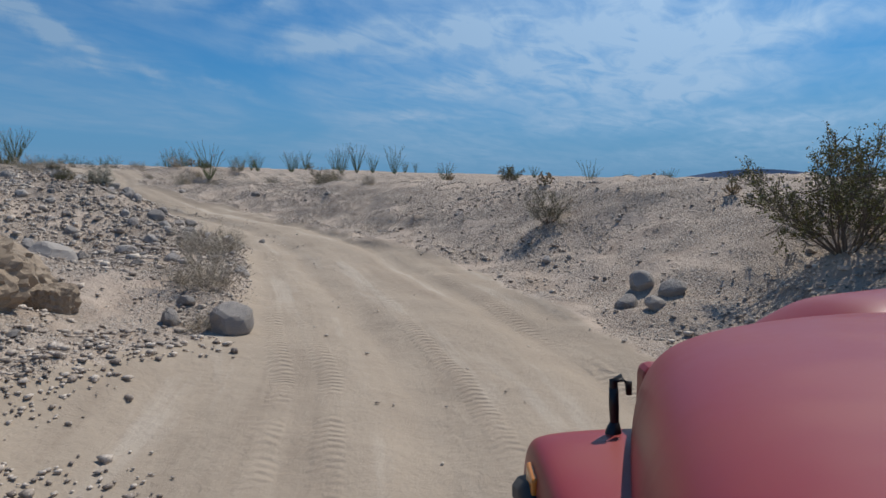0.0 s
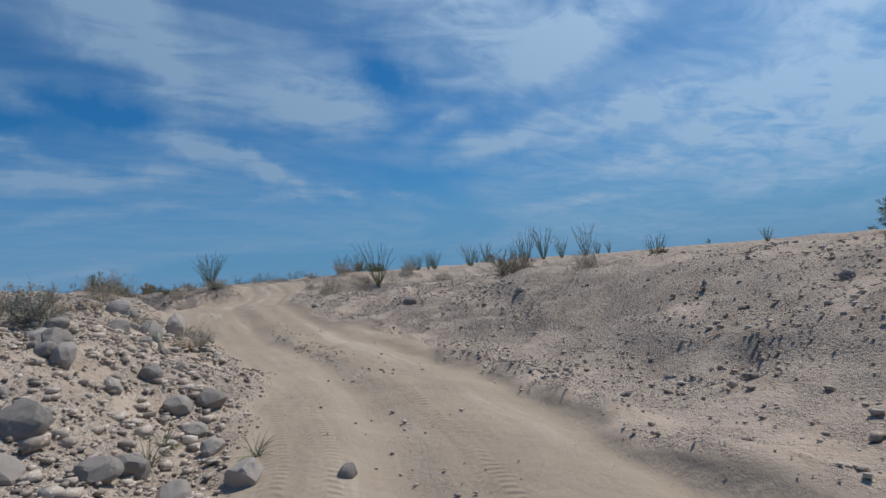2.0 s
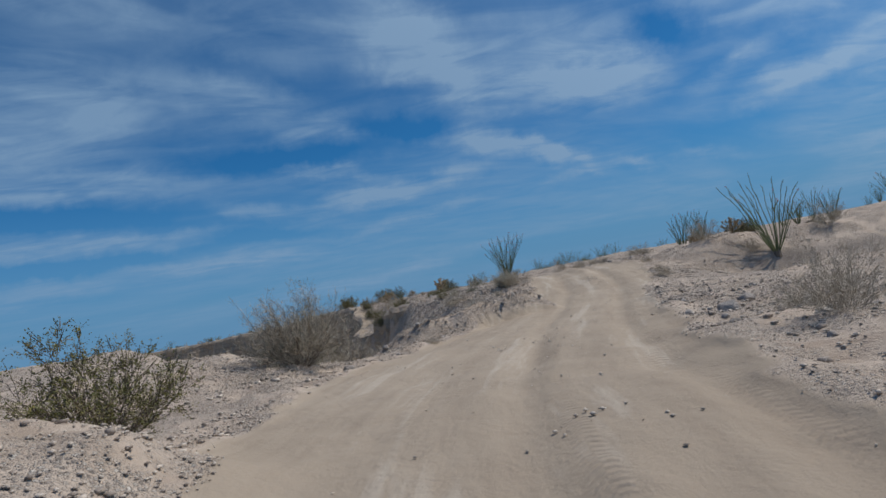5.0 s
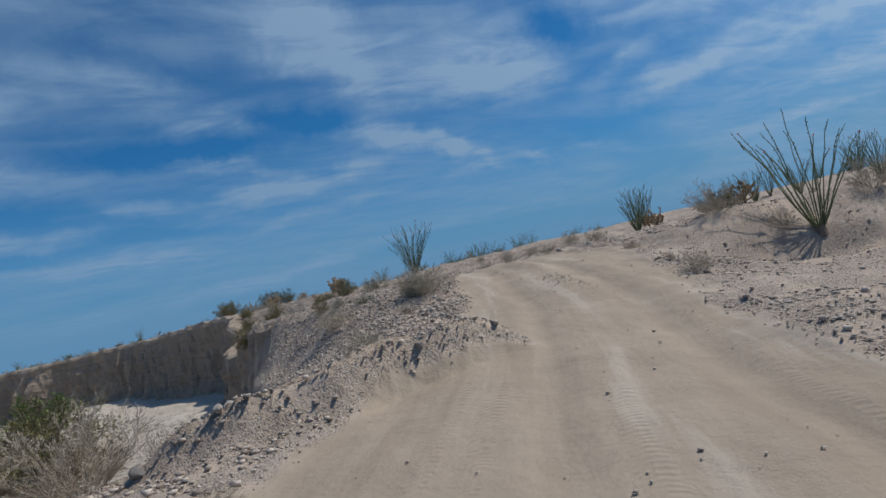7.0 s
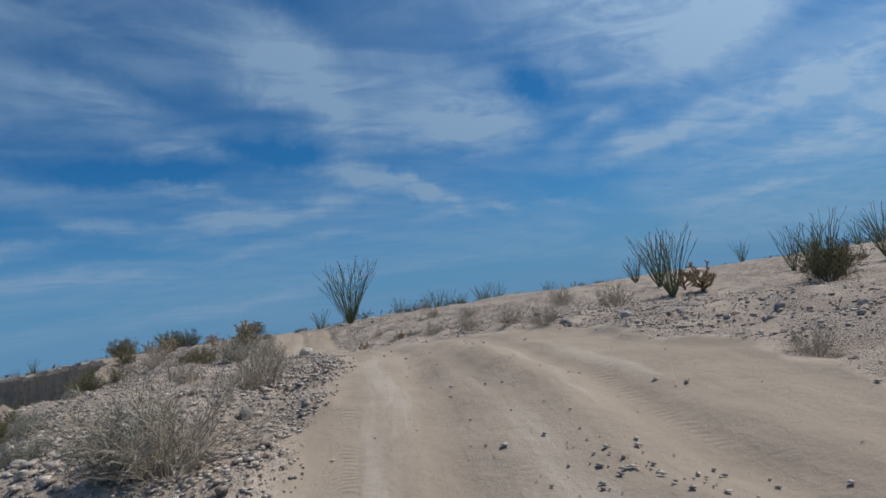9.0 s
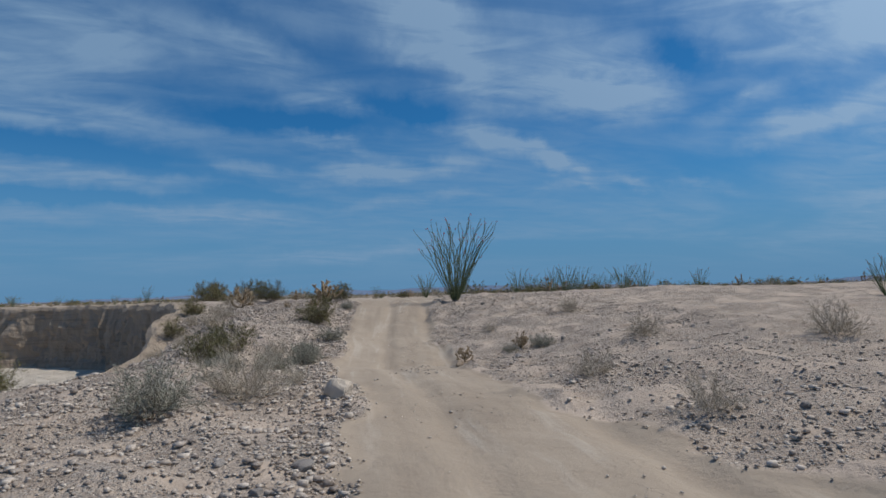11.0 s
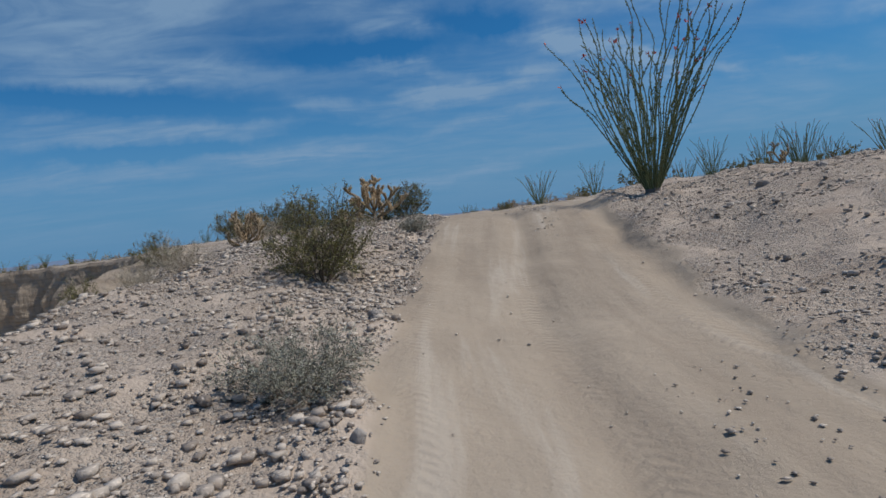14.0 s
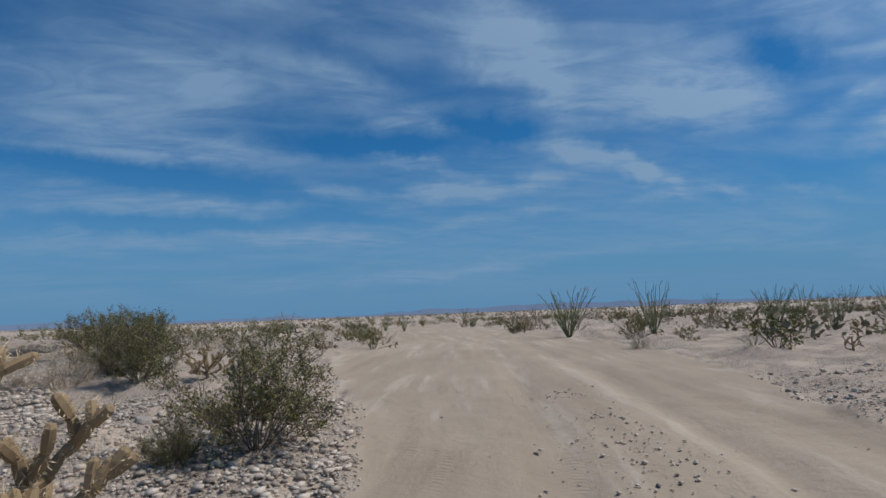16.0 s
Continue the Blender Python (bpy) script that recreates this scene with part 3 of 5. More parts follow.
# ---- helpers for meshes ----
def part(name, bm, mat, parent=None, label=""):
    me = bpy.data.meshes.new(name)
    bm.to_mesh(me)
    bm.free()
    me.materials.append(mat)
    ob = new(name, me)
    if parent is not None:
        ob.parent = parent
    if label:
        ob["label"] = label
    return ob


def soup(name, verts, faces, mat, parent=None, shade=False):
    me = bpy.data.meshes.new(name)
    me.from_pydata([tuple(v) for v in verts] if not isinstance(verts, np.ndarray) else verts.tolist(), [], faces if not isinstance(faces, np.ndarray) else faces.tolist())
    me.materials.append(mat)
    if shade:
        me.shade_smooth()
    ob = new(name, me)
    if parent is not None:
        ob.parent = parent
    return ob


# ---- the ground: one sheet out to the horizon ----
def spaced(fine_lo, fine_hi, step, far, grow):
    inner = list(np.arange(fine_lo, fine_hi + 1e-6, step))
    d, v, hi = step, fine_hi, []
    while v < far:
        d *= grow
        v += d
        hi.append(v)
    d, v, lo = step, fine_lo, []
    while v > -far:
        d *= grow
        v -= d
        lo.append(v)
    return np.array(lo[::-1] + inner + hi)


def build_ground():
    us, vs = spaced(-3, 90, 0.145, 4200, 1.10), spaced(-9, 10, 0.11, 4200, 1.075)
    U, V = np.meshgrid(us, vs, indexing="ij")
    X, Y = -0.604 * U + 0.797 * V, 0.797 * U + 0.604 * V
    z, road, lat, t, wash = ground(X, Y)
    far = np.hypot(X, Y)
    nu, nv = U.shape
    idx = np.arange(nu * nv).reshape(nu, nv)
    faces = np.stack([idx[:-1, :-1], idx[:-1, 1:], idx[1:, 1:], idx[1:, :-1]], -1).reshape(-1, 4)
    verts = np.stack([X, Y, z], -1).reshape(-1, 3)
    me = bpy.data.meshes.new("ground")
    me.vertices.add(len(verts))
    me.vertices.foreach_set("co", verts.ravel())
    me.loops.add(faces.size)
    me.loops.foreach_set("vertex_index", faces[:, ::-1].ravel())
    me.polygons.add(len(faces))
    me.polygons.foreach_set("loop_start", np.arange(0, faces.size, 4))
    me.update(calc_edges=True)
    for key, values in (("road", road), ("lat", lat), ("along", t * 4.7), ("wash", wash)):
        me.attributes.new(key, "FLOAT", "POINT").data.foreach_set("value", values.ravel())
    me.shade_smooth()
    me.materials.append(GROUND)
    return tagged(new("ground", me), "pale sandy desert ground with a rutted dirt track", "ground", kind="structure")


build_ground()


def height(x, y):
    return float(ground(np.array([x]), np.array([y]))[0][0])


# far hills on the horizon, the blue of distance haze painted into their colour
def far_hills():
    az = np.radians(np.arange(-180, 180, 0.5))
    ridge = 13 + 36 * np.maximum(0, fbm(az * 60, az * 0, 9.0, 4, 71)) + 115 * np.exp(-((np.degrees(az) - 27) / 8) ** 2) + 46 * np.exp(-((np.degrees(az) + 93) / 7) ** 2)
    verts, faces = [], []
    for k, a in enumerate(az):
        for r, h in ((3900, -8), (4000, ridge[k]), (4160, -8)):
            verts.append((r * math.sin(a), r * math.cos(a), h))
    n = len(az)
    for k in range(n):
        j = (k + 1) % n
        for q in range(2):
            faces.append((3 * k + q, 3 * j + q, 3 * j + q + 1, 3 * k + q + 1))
    return tagged(soup("backdrop", verts, faces, HAZE_HILL), "mountains along the desert horizon, tinted blue for haze", "mountains", kind="structure")


far_hills()


# the undercut earth wall along the wash
def cliff_face():
    xs = np.arange(-160, -36, 0.35)
    base = np.interp(xs, CLIFF_X, CLIFF_Y) + (1.3 * fbm(xs, np.interp(xs, CLIFF_X, CLIFF_Y), 6.0, 4, 21))
    rows = 22
    X, Z, Y = [], [], []
    behind = CLIFF_BACK(xs) + 1.6
    set_back = 1.2 * smooth(-56, -66, xs)
    top = ground(xs, base + behind + set_back)[0] - 0.05 + 0.16 * fbm(xs, xs * 0, 1.4, 3, 93)
    foot = ground(xs, base - 1.6)[0] - 0.25
    for back, drop in ((1.5, 0.40), (1.0, 0.08), (0.45, 0.05)):
        X.append(xs)
        Y.append(base + back * behind)
        Z.append(ground(xs, base + np.maximum(back, 1.0) * behind + set_back * (back < 1.0))[0] - drop)
    for k in range(rows):
        q = k / (rows - 1)
        z = top + (foot - top) * q
        flute = np.interp(xs, [-120, -80, -60], [1.5, 0.9, 0.55]) * np.abs(fbm(xs * 1.0, z * 0.25, 1.8, 4, 91)) + 0.16 * fbm(xs, z, 0.5, 3, 95)
        lean = 0.35 * np.sin(q * 2.6) - 0.8 * q ** 2.2 - (0.7 * max(0, q - 0.8) / 0.2)
        Y.append(base + 0.55 + (0.25 if k == 0 else 0.0) + lean - flute * (0.2 + 0.8 * min(1, 3 * q)))
        X.append(xs + 0.12 * fbm(xs, z, 0.8, 2, 97))
        Z.append(z)
    verts = np.stack([np.array(X), np.array(Y), np.array(Z)], -1).reshape(-1, 3)
    n = len(xs)
    idx = np.arange((rows + 3) * n).reshape(rows + 3, n)
    faces = np.stack([idx[:-1, :-1], idx[1:, :-1], idx[1:, 1:], idx[:-1, 1:]], -1).reshape(-1, 4)
    return tagged(soup("cliff", verts, faces, EARTH), "eroded vertical earth bank beside the dry wash", "cliff", kind="structure")


cliff_face()

# ---- plants ----
rng = np.random.default_rng(7)


def tube(points, radii, sides, verts, faces):
    """A tapered tube along points, added to the lists."""
    points = [Vector(p) for p in points]
    base = len(verts)
    for i, p in enumerate(points):
        d = (points[min(i + 1, len(points) - 1)] - points[max(i - 1, 0)]).normalized()
        a = d.orthogonal().normalized()
        b = d.cross(a)
        for k in range(sides):
            w = 2 * math.pi * k / sides
            verts.append(tuple(p + (a * math.cos(w) + b * math.sin(w)) * radii[i]))
    for i in range(len(points) - 1):
        for k in range(sides):
            q = (k + 1) % sides
            faces.append((base + i * sides + k, base + i * sides + q, base + (i + 1) * sides + q, base + (i + 1) * sides + k))
    faces.append(tuple(base + (len(points) - 1) * sides + k for k in range(sides)))


def leaf(p, d, size, wide, verts, faces):
    """A small folded leaf of four corners."""
    d = Vector(d).normalized()
    s = d.orthogonal().normalized()
    s = (Matrix.Rotation(rng.uniform(0, 6.28), 3, d) @ s) * size * wide
    p = Vector(p)
    n = len(verts)
    verts.extend((tuple(p), tuple(p + d * size * 0.5 + s), tuple(p + d * size), tuple(p + d * size * 0.5 - s)))
    faces.append((n, n + 1, n + 2, n + 3))


def away_dir(az, tilt):
    return Vector((math.cos(az) * math.sin(tilt), math.sin(az) * math.sin(tilt), math.cos(tilt)))


def ocotillo(label, stems, spread, bloom, leafy, thick=0.017, wave=0.05, leaf_len=0.042):
    """A fan of tall thorny wands from one foot, about 3 m high."""
    top = new("ocotillo")
    v, f = [], []
    tube([(0, 0, -0.12), (0, 0, 0.06), (0.01, 0, 0.2)], [0.16, 0.13, 0.09], 8, v, f)
    soup("foot", v, f, WOOD, top)
    fv, ff = [], []
    for k in range(stems):
        az = 2.4 * k + rng.uniform(-0.4, 0.4)
        tilt = spread * math.sqrt((k + 0.7) / stems) * rng.uniform(0.8, 1.03)
        length = 3.0 * rng.uniform(0.62, 1.08)
        p = Vector((0.07 * math.cos(az), 0.07 * math.sin(az), 0.05))
        pts, rad, d = [p.copy()], [thick], away_dir(az, tilt * 1.1)
        n = 18
        bend, phase, sway = rng.uniform(-0.02, 0.02), rng.uniform(0, 6.28), rng.uniform(0.5, 1.0)
        for i in range(n):
            lift = -0.05 * tilt if i < n * 0.5 else 0.08 * rng.uniform(-0.4, 1.0)
            curl = wave * (0.25 + 1.5 * (i / n) ** 2)
            d = (d + Vector((math.cos(az), math.sin(az), 0)) * lift * 0.5 + Vector((-math.sin(az), math.cos(az), 0)) * (bend + 2.0 * curl * math.sin(phase + i * sway)) + Vector((math.cos(az), math.sin(az), 0)) * 1.4 * curl * math.cos(phase * 2 + i * sway * 1.2) + Vector(rng.normal(0, curl * 0.8, 3))).normalized()
            p = p + d * length / n
            pts.append(p.copy())
            rad.append(thick * (1 - 0.5 * (i + 1) / n))
        v, f = [], []
        tube(pts, rad, 5, v, f)
        for i in range(leafy):
            q = rng.uniform(0.12, 0.98) * n
            j = int(q)
            at_p = pts[j].lerp(pts[j + 1], q - j)
            leaf(at_p, Vector(rng.normal(0, 1, 3)) + (pts[j + 1] - pts[j]).normalized() * 1.6, leaf_len * rng.uniform(0.6, 1.3), 0.34, v, f)
        soup("stem", v, f, STEM, top)
        if rng.random() < bloom:
            for i in range(6):
                leaf(pts[-1] + Vector(rng.normal(0, 0.012, 3)), d + Vector(rng.normal(0, 0.5, 3)), rng.uniform(0.03, 0.075), 0.2, fv, ff)
    if fv:
        soup("blossom", fv, ff, BLOOM, top)["label"] = "small red flower spikes"
    return tagged(top, label, "ocotillo", "ocotillos on the desert flat")


def shrub(name, label, category, group, mains, upright, twig_mat, leaf_mat, leaves, leaf_size, woody, fork=(8, 4), fine=0.03):
    """A branching desert shrub 1 m high: limbs, side twigs and leaves."""
    top = new(name)
    wv, wf, tv, tf, lv, lf = [], [], [], [], [], []
    ends = []
    for k in range(mains):
        az, tilt = 2.4 * k + rng.uniform(-0.5, 0.5), upright * math.sqrt((k + 0.5) / mains) * rng.uniform(0.8, 1.15)
        d, p = away_dir(az, tilt), Vector((0.05 * math.cos(az), 0.05 * math.sin(az), -0.04))
        pts, rad = [p.copy()], [0.016 * woody]
        reach = rng.uniform(0.7, 1.02) * (1.0 if tilt < 0.8 else 0.85)
        for i in range(5):
            d = (d + Vector(rng.normal(0, 0.13, 3)) + Vector((0, 0, 0.05))).normalized()
            p = p + d * reach / 5
            pts.append(p.copy())
            rad.append(rad[0] * (1 - 0.16 * (i + 1)))
        tube(pts, rad, 4, wv, wf)
        for j in range(fork[0]):
            q = rng.uniform(0.9, 4.99)
            i = int(q)
            o = pts[i].lerp(pts[i + 1], q - i)
            sd = ((pts[i + 1] - pts[i]).normalized() + Vector(rng.normal(0, 0.55, 3)) + Vector((0, 0, 0.15))).normalized()
            o2 = o + sd * rng.uniform(0.14, 0.30)
            tube([o, o.lerp(o2, 0.5) + Vector(rng.normal(0, 0.015, 3)), o2], [0.006 * woody, 0.005 * woody, 0.004 * woody], 3, wv, wf)
            for m in range(fork[1]):
                o3 = o.lerp(o2, rng.uniform(0.35, 1.0))
                td = (sd + Vector(rng.normal(0, 0.6, 3))).normalized()
                o4 = o3 + td * rng.uniform(0.06, 0.16)
                leaf(o3, td, (o4 - o3).length, fine, tv, tf)
                ends.append((o3, o4, td))
    if leaves:
        for i in range(leaves):
            a, b, d = ends[int(rng.integers(len(ends)))]
            leaf(a.lerp(b, rng.uniform(0.2, 1.1)) + Vector(rng.normal(0, 0.012, 3)), d + Vector(rng.normal(0, 0.8, 3)), leaf_size * rng.uniform(0.6, 1.3), 0.32, lv, lf)
    soup("branch_frame", wv, wf, WOOD if leaf_mat is not None else twig_mat, top)
    soup("twig_crown", tv, tf, twig_mat, top)
    if leaves:
        soup("foliage", lv, lf, leaf_mat, top)
    return tagged(top, label, category, group)


def cholla(label, arms, spines):
    """A jointed cactus bristling with straw-coloured spines, 1 m high and as wide."""
    top = new("cholla")
    v, f = [], []
    tube([(0, 0, -0.05), (0.015, 0, 0.10), (0, 0.02, 0.22), (0.01, 0, 0.40)], [0.05, 0.045, 0.042, 0.034], 7, v, f)
    soup("trunk", v, f, CHOLLA_OLD, top)["label"] = "dark bare cactus trunk"
    for k in range(arms):
        z0 = 0.10 + 0.28 * (k / arms)
        az, tilt = 2.4 * k + rng.uniform(-0.3, 0.3), rng.uniform(1.15, 1.5) * (1 - 0.8 * (k / arms) ** 1.6)
        d = away_dir(az, tilt)
        foot = Vector((0, 0, z0))
        knee = foot + d * rng.uniform(0.24, 0.42)
        v, f = [], []
        tube([foot, foot.lerp(knee, 0.5), knee], [0.022, 0.026, 0.024], 6, v, f)
        limb = soup("limb", v, f, CHOLLA_OLD, top)
        v, f, sv, sf = [], [], [], []
        todo = [(knee, (d + Vector((0, 0, 0.35)) + Vector(rng.normal(0, 0.25, 3))).normalized(), 3), (foot.lerp(knee, 0.6), (d + Vector(rng.normal(0, 0.6, 3))).normalized(), 2)]
        tube([foot.lerp(knee, 0.5), foot.lerp(knee, 0.6), foot.lerp(knee, 0.85), knee + d * 0.02], [0.027, 0.030, 0.030, 0.020], 6, v, f)
        while todo:
            p, d, left = todo.pop()
            ln = rng.uniform(0.085, 0.15)
            q = p + d * ln
            tube([p, p.lerp(q, 0.2), p.lerp(q, 0.6), p.lerp(q, 0.9), q], [0.014, 0.024, 0.027, 0.022, 0.008], 6, v, f)
            for s in range(spines):
                side = (Vector(rng.normal(0, 1, 3)) + d * 0.25).normalized()
                leaf(p.lerp(q, rng.uniform(0, 1.05)) + side * 0.018, side + d * 0.2, rng.uniform(0.024, 0.048), 0.045, sv, sf)
            if left > 0:
                for m in range(2 if rng.random() < 0.65 else 1):
                    todo.append((p.lerp(q, rng.uniform(0.7, 1.0)), (d + Vector((0, 0, 0.4)) + Vector(rng.normal(0, 0.55, 3))).normalized(), left - 1))
        n = len(v)
        arm = soup("spiny_arm", v + sv, f + [tuple(n + i for i in q) for q in sf], CHOLLA_BODY, limb)
        arm["label"] = "brown cactus joints under straw-coloured spines"
        arm.data.materials.append(CHOLLA)
        arm.data.polygons.foreach_set("material_index", [0] * len(f) + [1] * len(sf))
    return tagged(top, label, "cactus", "chollas beside the track")


def prickly_pear(label):
    """A low clump of flat cactus pads growing out of one another."""
    top = new("prickly_pear")
    bases = [(Vector((0, 0, -0.02)), 0.2, 0)]
    made = 0
    while bases and made < 11:
        p, lean, level = bases.pop(0)
        bm = bmesh.new()
        bmesh.ops.create_icosphere(bm, subdivisions=3, radius=1.0)
        h = rng.uniform(0.08, 0.11)
        turn_z, tip = rng.uniform(0, 6.28), rng.normal(0, lean)
        m = Matrix.Translation(p) @ Matrix.Rotation(turn_z, 4, "Z") @ Matrix.Rotation(tip, 4, "Y") @ Matrix.Rotation(rng.normal(0, 0.25), 4, "X")
        for v in bm.verts:
            taper = 0.72 + 0.28 * v.co.z
            v.co = m @ Vector((v.co.x * h * 0.8 * taper, v.co.y * 0.018, h * (v.co.z + 1)))
        part("pad", bm, PAD, top)
        made += 1
        if level < 2:
            for s in (-1, 1):
                bases.append((m @ Vector((s * h * rng.uniform(0.15, 0.55), 0, h * rng.uniform(1.6, 1.9))), 0.55, level + 1))
                if level == 0:
                    bases.append((p + Vector(rng.normal(0, 0.09, 3)) * Vector((1, 1, 0)), 0.5, 1))
    return tagged(top, label, "cactus")


def grass_tuft(label):
    """A sprawl of thin arching blades."""
    top = new("grass_tuft")
    v, f = [], []
    for k in range(34):
        az = rng.uniform(0, 6.28)
        d = away_dir(az, rng.uniform(0.2, 1.25))
        p = Vector((rng.normal(0, 0.015), rng.normal(0, 0.015), -0.01))
        pts, ln = [p.copy()], rng.uniform(0.12, 0.28)
        for i in range(4):
            d = (d + Vector((0, 0, -0.2))).normalized()
            p = p + d * ln / 4
            pts.append(p.copy())
        tube(pts, [0.003, 0.003, 0.0026, 0.002, 0.0008], 3, v, f)
    soup("blade", v, f, LUSH_DUST, top)
    return tagged(top, label, "grass", "grass tufts by the road")




class Nursery:
    """Plants one of a few grown examples at each place; the first use takes the example itself."""

    def __init__(self, *examples):
        self.examples, self.used = list(examples), set()

    def plant(self, x, y, size, sink=0.03, z=None):
        z = height(x, y) if z is None else z
        k = int(rng.integers(len(self.examples)))
        m = Matrix.Translation((x, y, z - sink)) @ Matrix.Rotation(rng.uniform(0, 6.28), 4, "Z") @ Matrix.Diagonal((size * rng.uniform(0.9, 1.15), size * rng.uniform(0.9, 1.15), size, 1))
        if k not in self.used:
            self.used.add(k)
            self.examples[k].matrix_basis = m
            return self.examples[k]
        was = self.examples[k].scale.copy()
        self.examples[k].scale = (1, 1, 1)
        made = copy_thing(self.examples[k], m)
        self.examples[k].scale = was
        return made

    def clear(self):
        for k, ob in enumerate(self.examples):
            if k not in self.used:
                for o in (*ob.children_recursive, ob):
                    bpy.data.objects.remove(o)

# where the plants stand: x, y, height
OCOTILLO_START = [(-21.7, 70.0, 2.19), (-19.9, 84.1, 1.70), (-11.2, 68.5, 3.40), (-9.8, 70.6, 3.37), (-8.5, 75.4, 2.50), (-6.3, 80.6, 3.85), (-4.1, 94.8, 1.74), (0.3, 60.3, 2.22), (11.3, 75.4, 1.66), (9.3, 38.5, 1.70), (13.3, 36.2, 1.27), (15.0, 30.9, 0.74), (-19.9, 66.4, 1.94), (-23.8, 103.8, 1.70), (-5.3, 87.6, 1.94)]
OCOTILLO_WASH = [(-28.0, 66.2, 2.54), (-22.3, 68.4, 1.99), (-17.4, 78.4, 2.52), (-16.4, 66.9, 2.50), (-109.7, 89.1, 1.70), (-134.6, 87.1, 1.70), (-160.3, 89.1, 1.70), (-31.2, 74.9, 1.70), (-26.7, 87.4, 1.70), (-23.0, 67.8, 1.90), (-17.5, 100.1, 3.79), (-83.2, 121.6, 1.70), (-18.2, 48.1, 3.10), (-25.9, 58.1, 2.20)]
OCOTILLO_RISE = [(-62.7, 96.7, 2.40), (-71.4, 117.5, 2.40), (-51.8, 87.5, 2.40), (-67.6, 122.5, 2.40), (-65.6, 125.1, 2.40), (-48.5, 91.7, 2.40), (-51.4, 111.3, 2.40), (-115.8, 81.0, 2.40), (-165.9, 94.2, 2.40), (-195.4, 91.7, 2.40), (-131.1, 68.7, 1.63), (-134.9, 66.3, 1.99), (-166.6, 66.4, 2.40), (-190.1, 62.8, 2.40), (-52.4, 85.0, 2.00), (-50.5, 83.7, 2.10), (-51.6, 89.8, 1.90), (-52.9, 81.2, 1.80), (-48.7, 88.8, 2.30)]
OCOTILLO_TOP = [(-67.7, 87.3, 2.45), (-64.2, 88.6, 2.35), (-59.6, 95.2, 1.67), (-63.3, 107.4, 1.70), (-57.9, 110.6, 1.70), (-88.5, 83.4, 1.76), (-108.5, 90.8, 1.70), (-112.1, 101.4, 1.70), (-101.9, 100.1, 1.95), (-95.5, 97.9, 1.85), (-98.9, 109.4, 1.70), (-64.4, 107.8, 1.70), (-75.6, 130.6, 1.70), (-86.8, 132.1, 1.70), (-79.7, 123.7, 2.22), (-181.3, 79.0, 2.65), (-195.8, 77.0, 2.44)]
CREOSOTE_START = [(-17.1, 24.2, 1.05), (2.3, 20.7, 0.57), (4.2, 6.3, 1.25), (-9.0, 14.7, 0.35), (-31.9, 34.9, 2.22), (-40.6, 47.0, 1.08)]
CREOSOTE_WASH = [(-30.8, 42.5, 0.44), (-41.0, 48.9, 0.82), (-57.8, 59.5, 0.97), (-21.9, 56.1, 1.17), (-63.6, 68.5, 1.30), (-21.9, 57.1, 0.88)]
CREOSOTE_RISE = [(-48.3, 61.1, 1.2), (-66.3, 68.6, 1.63), (-42.8, 53.9, 0.88), (-55.2, 67.6, 1.06)]
CREOSOTE_TOP = [(-61.6, 62.3, 1.06), (-74.8, 91.0, 0.79), (-74.6, 69.8, 1.85), (-79.1, 72.4, 1.83), (-55.2, 66.85, 0.45), (-43.75, 55.01, 0.94)]
RABBIT_START = [(-5.2, 26.7, 0.83), (2.1, 11.9, 0.70), (-6.2, 35.4, 0.88)]
DRY_START = [(-14.8, 22.0, 0.66), (-2.8, 23.5, 0.48), (-2.8, 7.3, 0.64), (-2.4, 6.1, 0.23), (-3.7, 10.5, 0.51), (-12.3, 16.8, 0.38), (-4.6, 11.2, 0.22), (-28.8, 34.5, 1.61), (-11.2, 19.8, 0.23), (-9.5, 18.8, 0.45), (-16.9, 50.7, 0.97), (-20.4, 47.2, 0.88), (-10.3, 18.4, 0.22), (-9.8, 18.0, 0.22)]
DRY_WASH = [(-27.2, 35.3, 0.74), (-21.4, 32.5, 0.22), (-23.2, 36.2, 0.58), (-28.5, 44.5, 0.62), (-26.1, 41.6, 0.76), (-27.9, 40.2, 0.68), (-25.6, 40.2, 0.30), (-19.7, 41.4, 0.43), (-20.7, 43.3, 0.22), (-22.2, 45.5, 0.32), (-30.4, 60.7, 0.73), (-33.9, 59.7, 0.57), (-19.0, 47.8, 0.62), (-31.9, 45.9, 0.40), (-30.7, 46.6, 0.63), (-28.4, 44.3, 0.34), (-26.6, 54.6, 0.72), (-28.0, 51.3, 0.40), (-26.7, 50.0, 0.39), (-30.2, 53.2, 0.45), (-33.0, 55.8, 0.48), (-56.4, 61.4, 0.89)]
DRY_RISE = [(-42.2, 55.3, 0.46), (-55.4, 60.3, 0.77), (-40.7, 62.7, 0.31), (-39.7, 66.1, 0.60), (-45.4, 56.7, 0.24), (-35.7, 50.9, 0.87), (-36.6, 52.3, 0.38)]
DRY_TOP = [(-52.3, 64.5, 0.3), (-63.5, 63.0, 0.82), (-64.8, 67.4, 0.89), (-64.5, 71.4, 0.9), (-65.5, 66.5, 0.59), (-59.8, 80.8, 0.48), (-87.1, 84.7, 0.68), (-84.3, 86.5, 0.66), (-66.8, 68.1, 0.63), (-42.84, 55.89, 0.45)]
CHOLLAS_START = [(2.6, 15.4, 0.34), (4.5, 9.5, 0.22), (0.7, 60.2, 0.89)]
CHOLLAS_WASH = [(-25.8, 59.6, 0.65), (-19.8, 48.7, 0.66), (-25.1, 58.5, 0.78)]
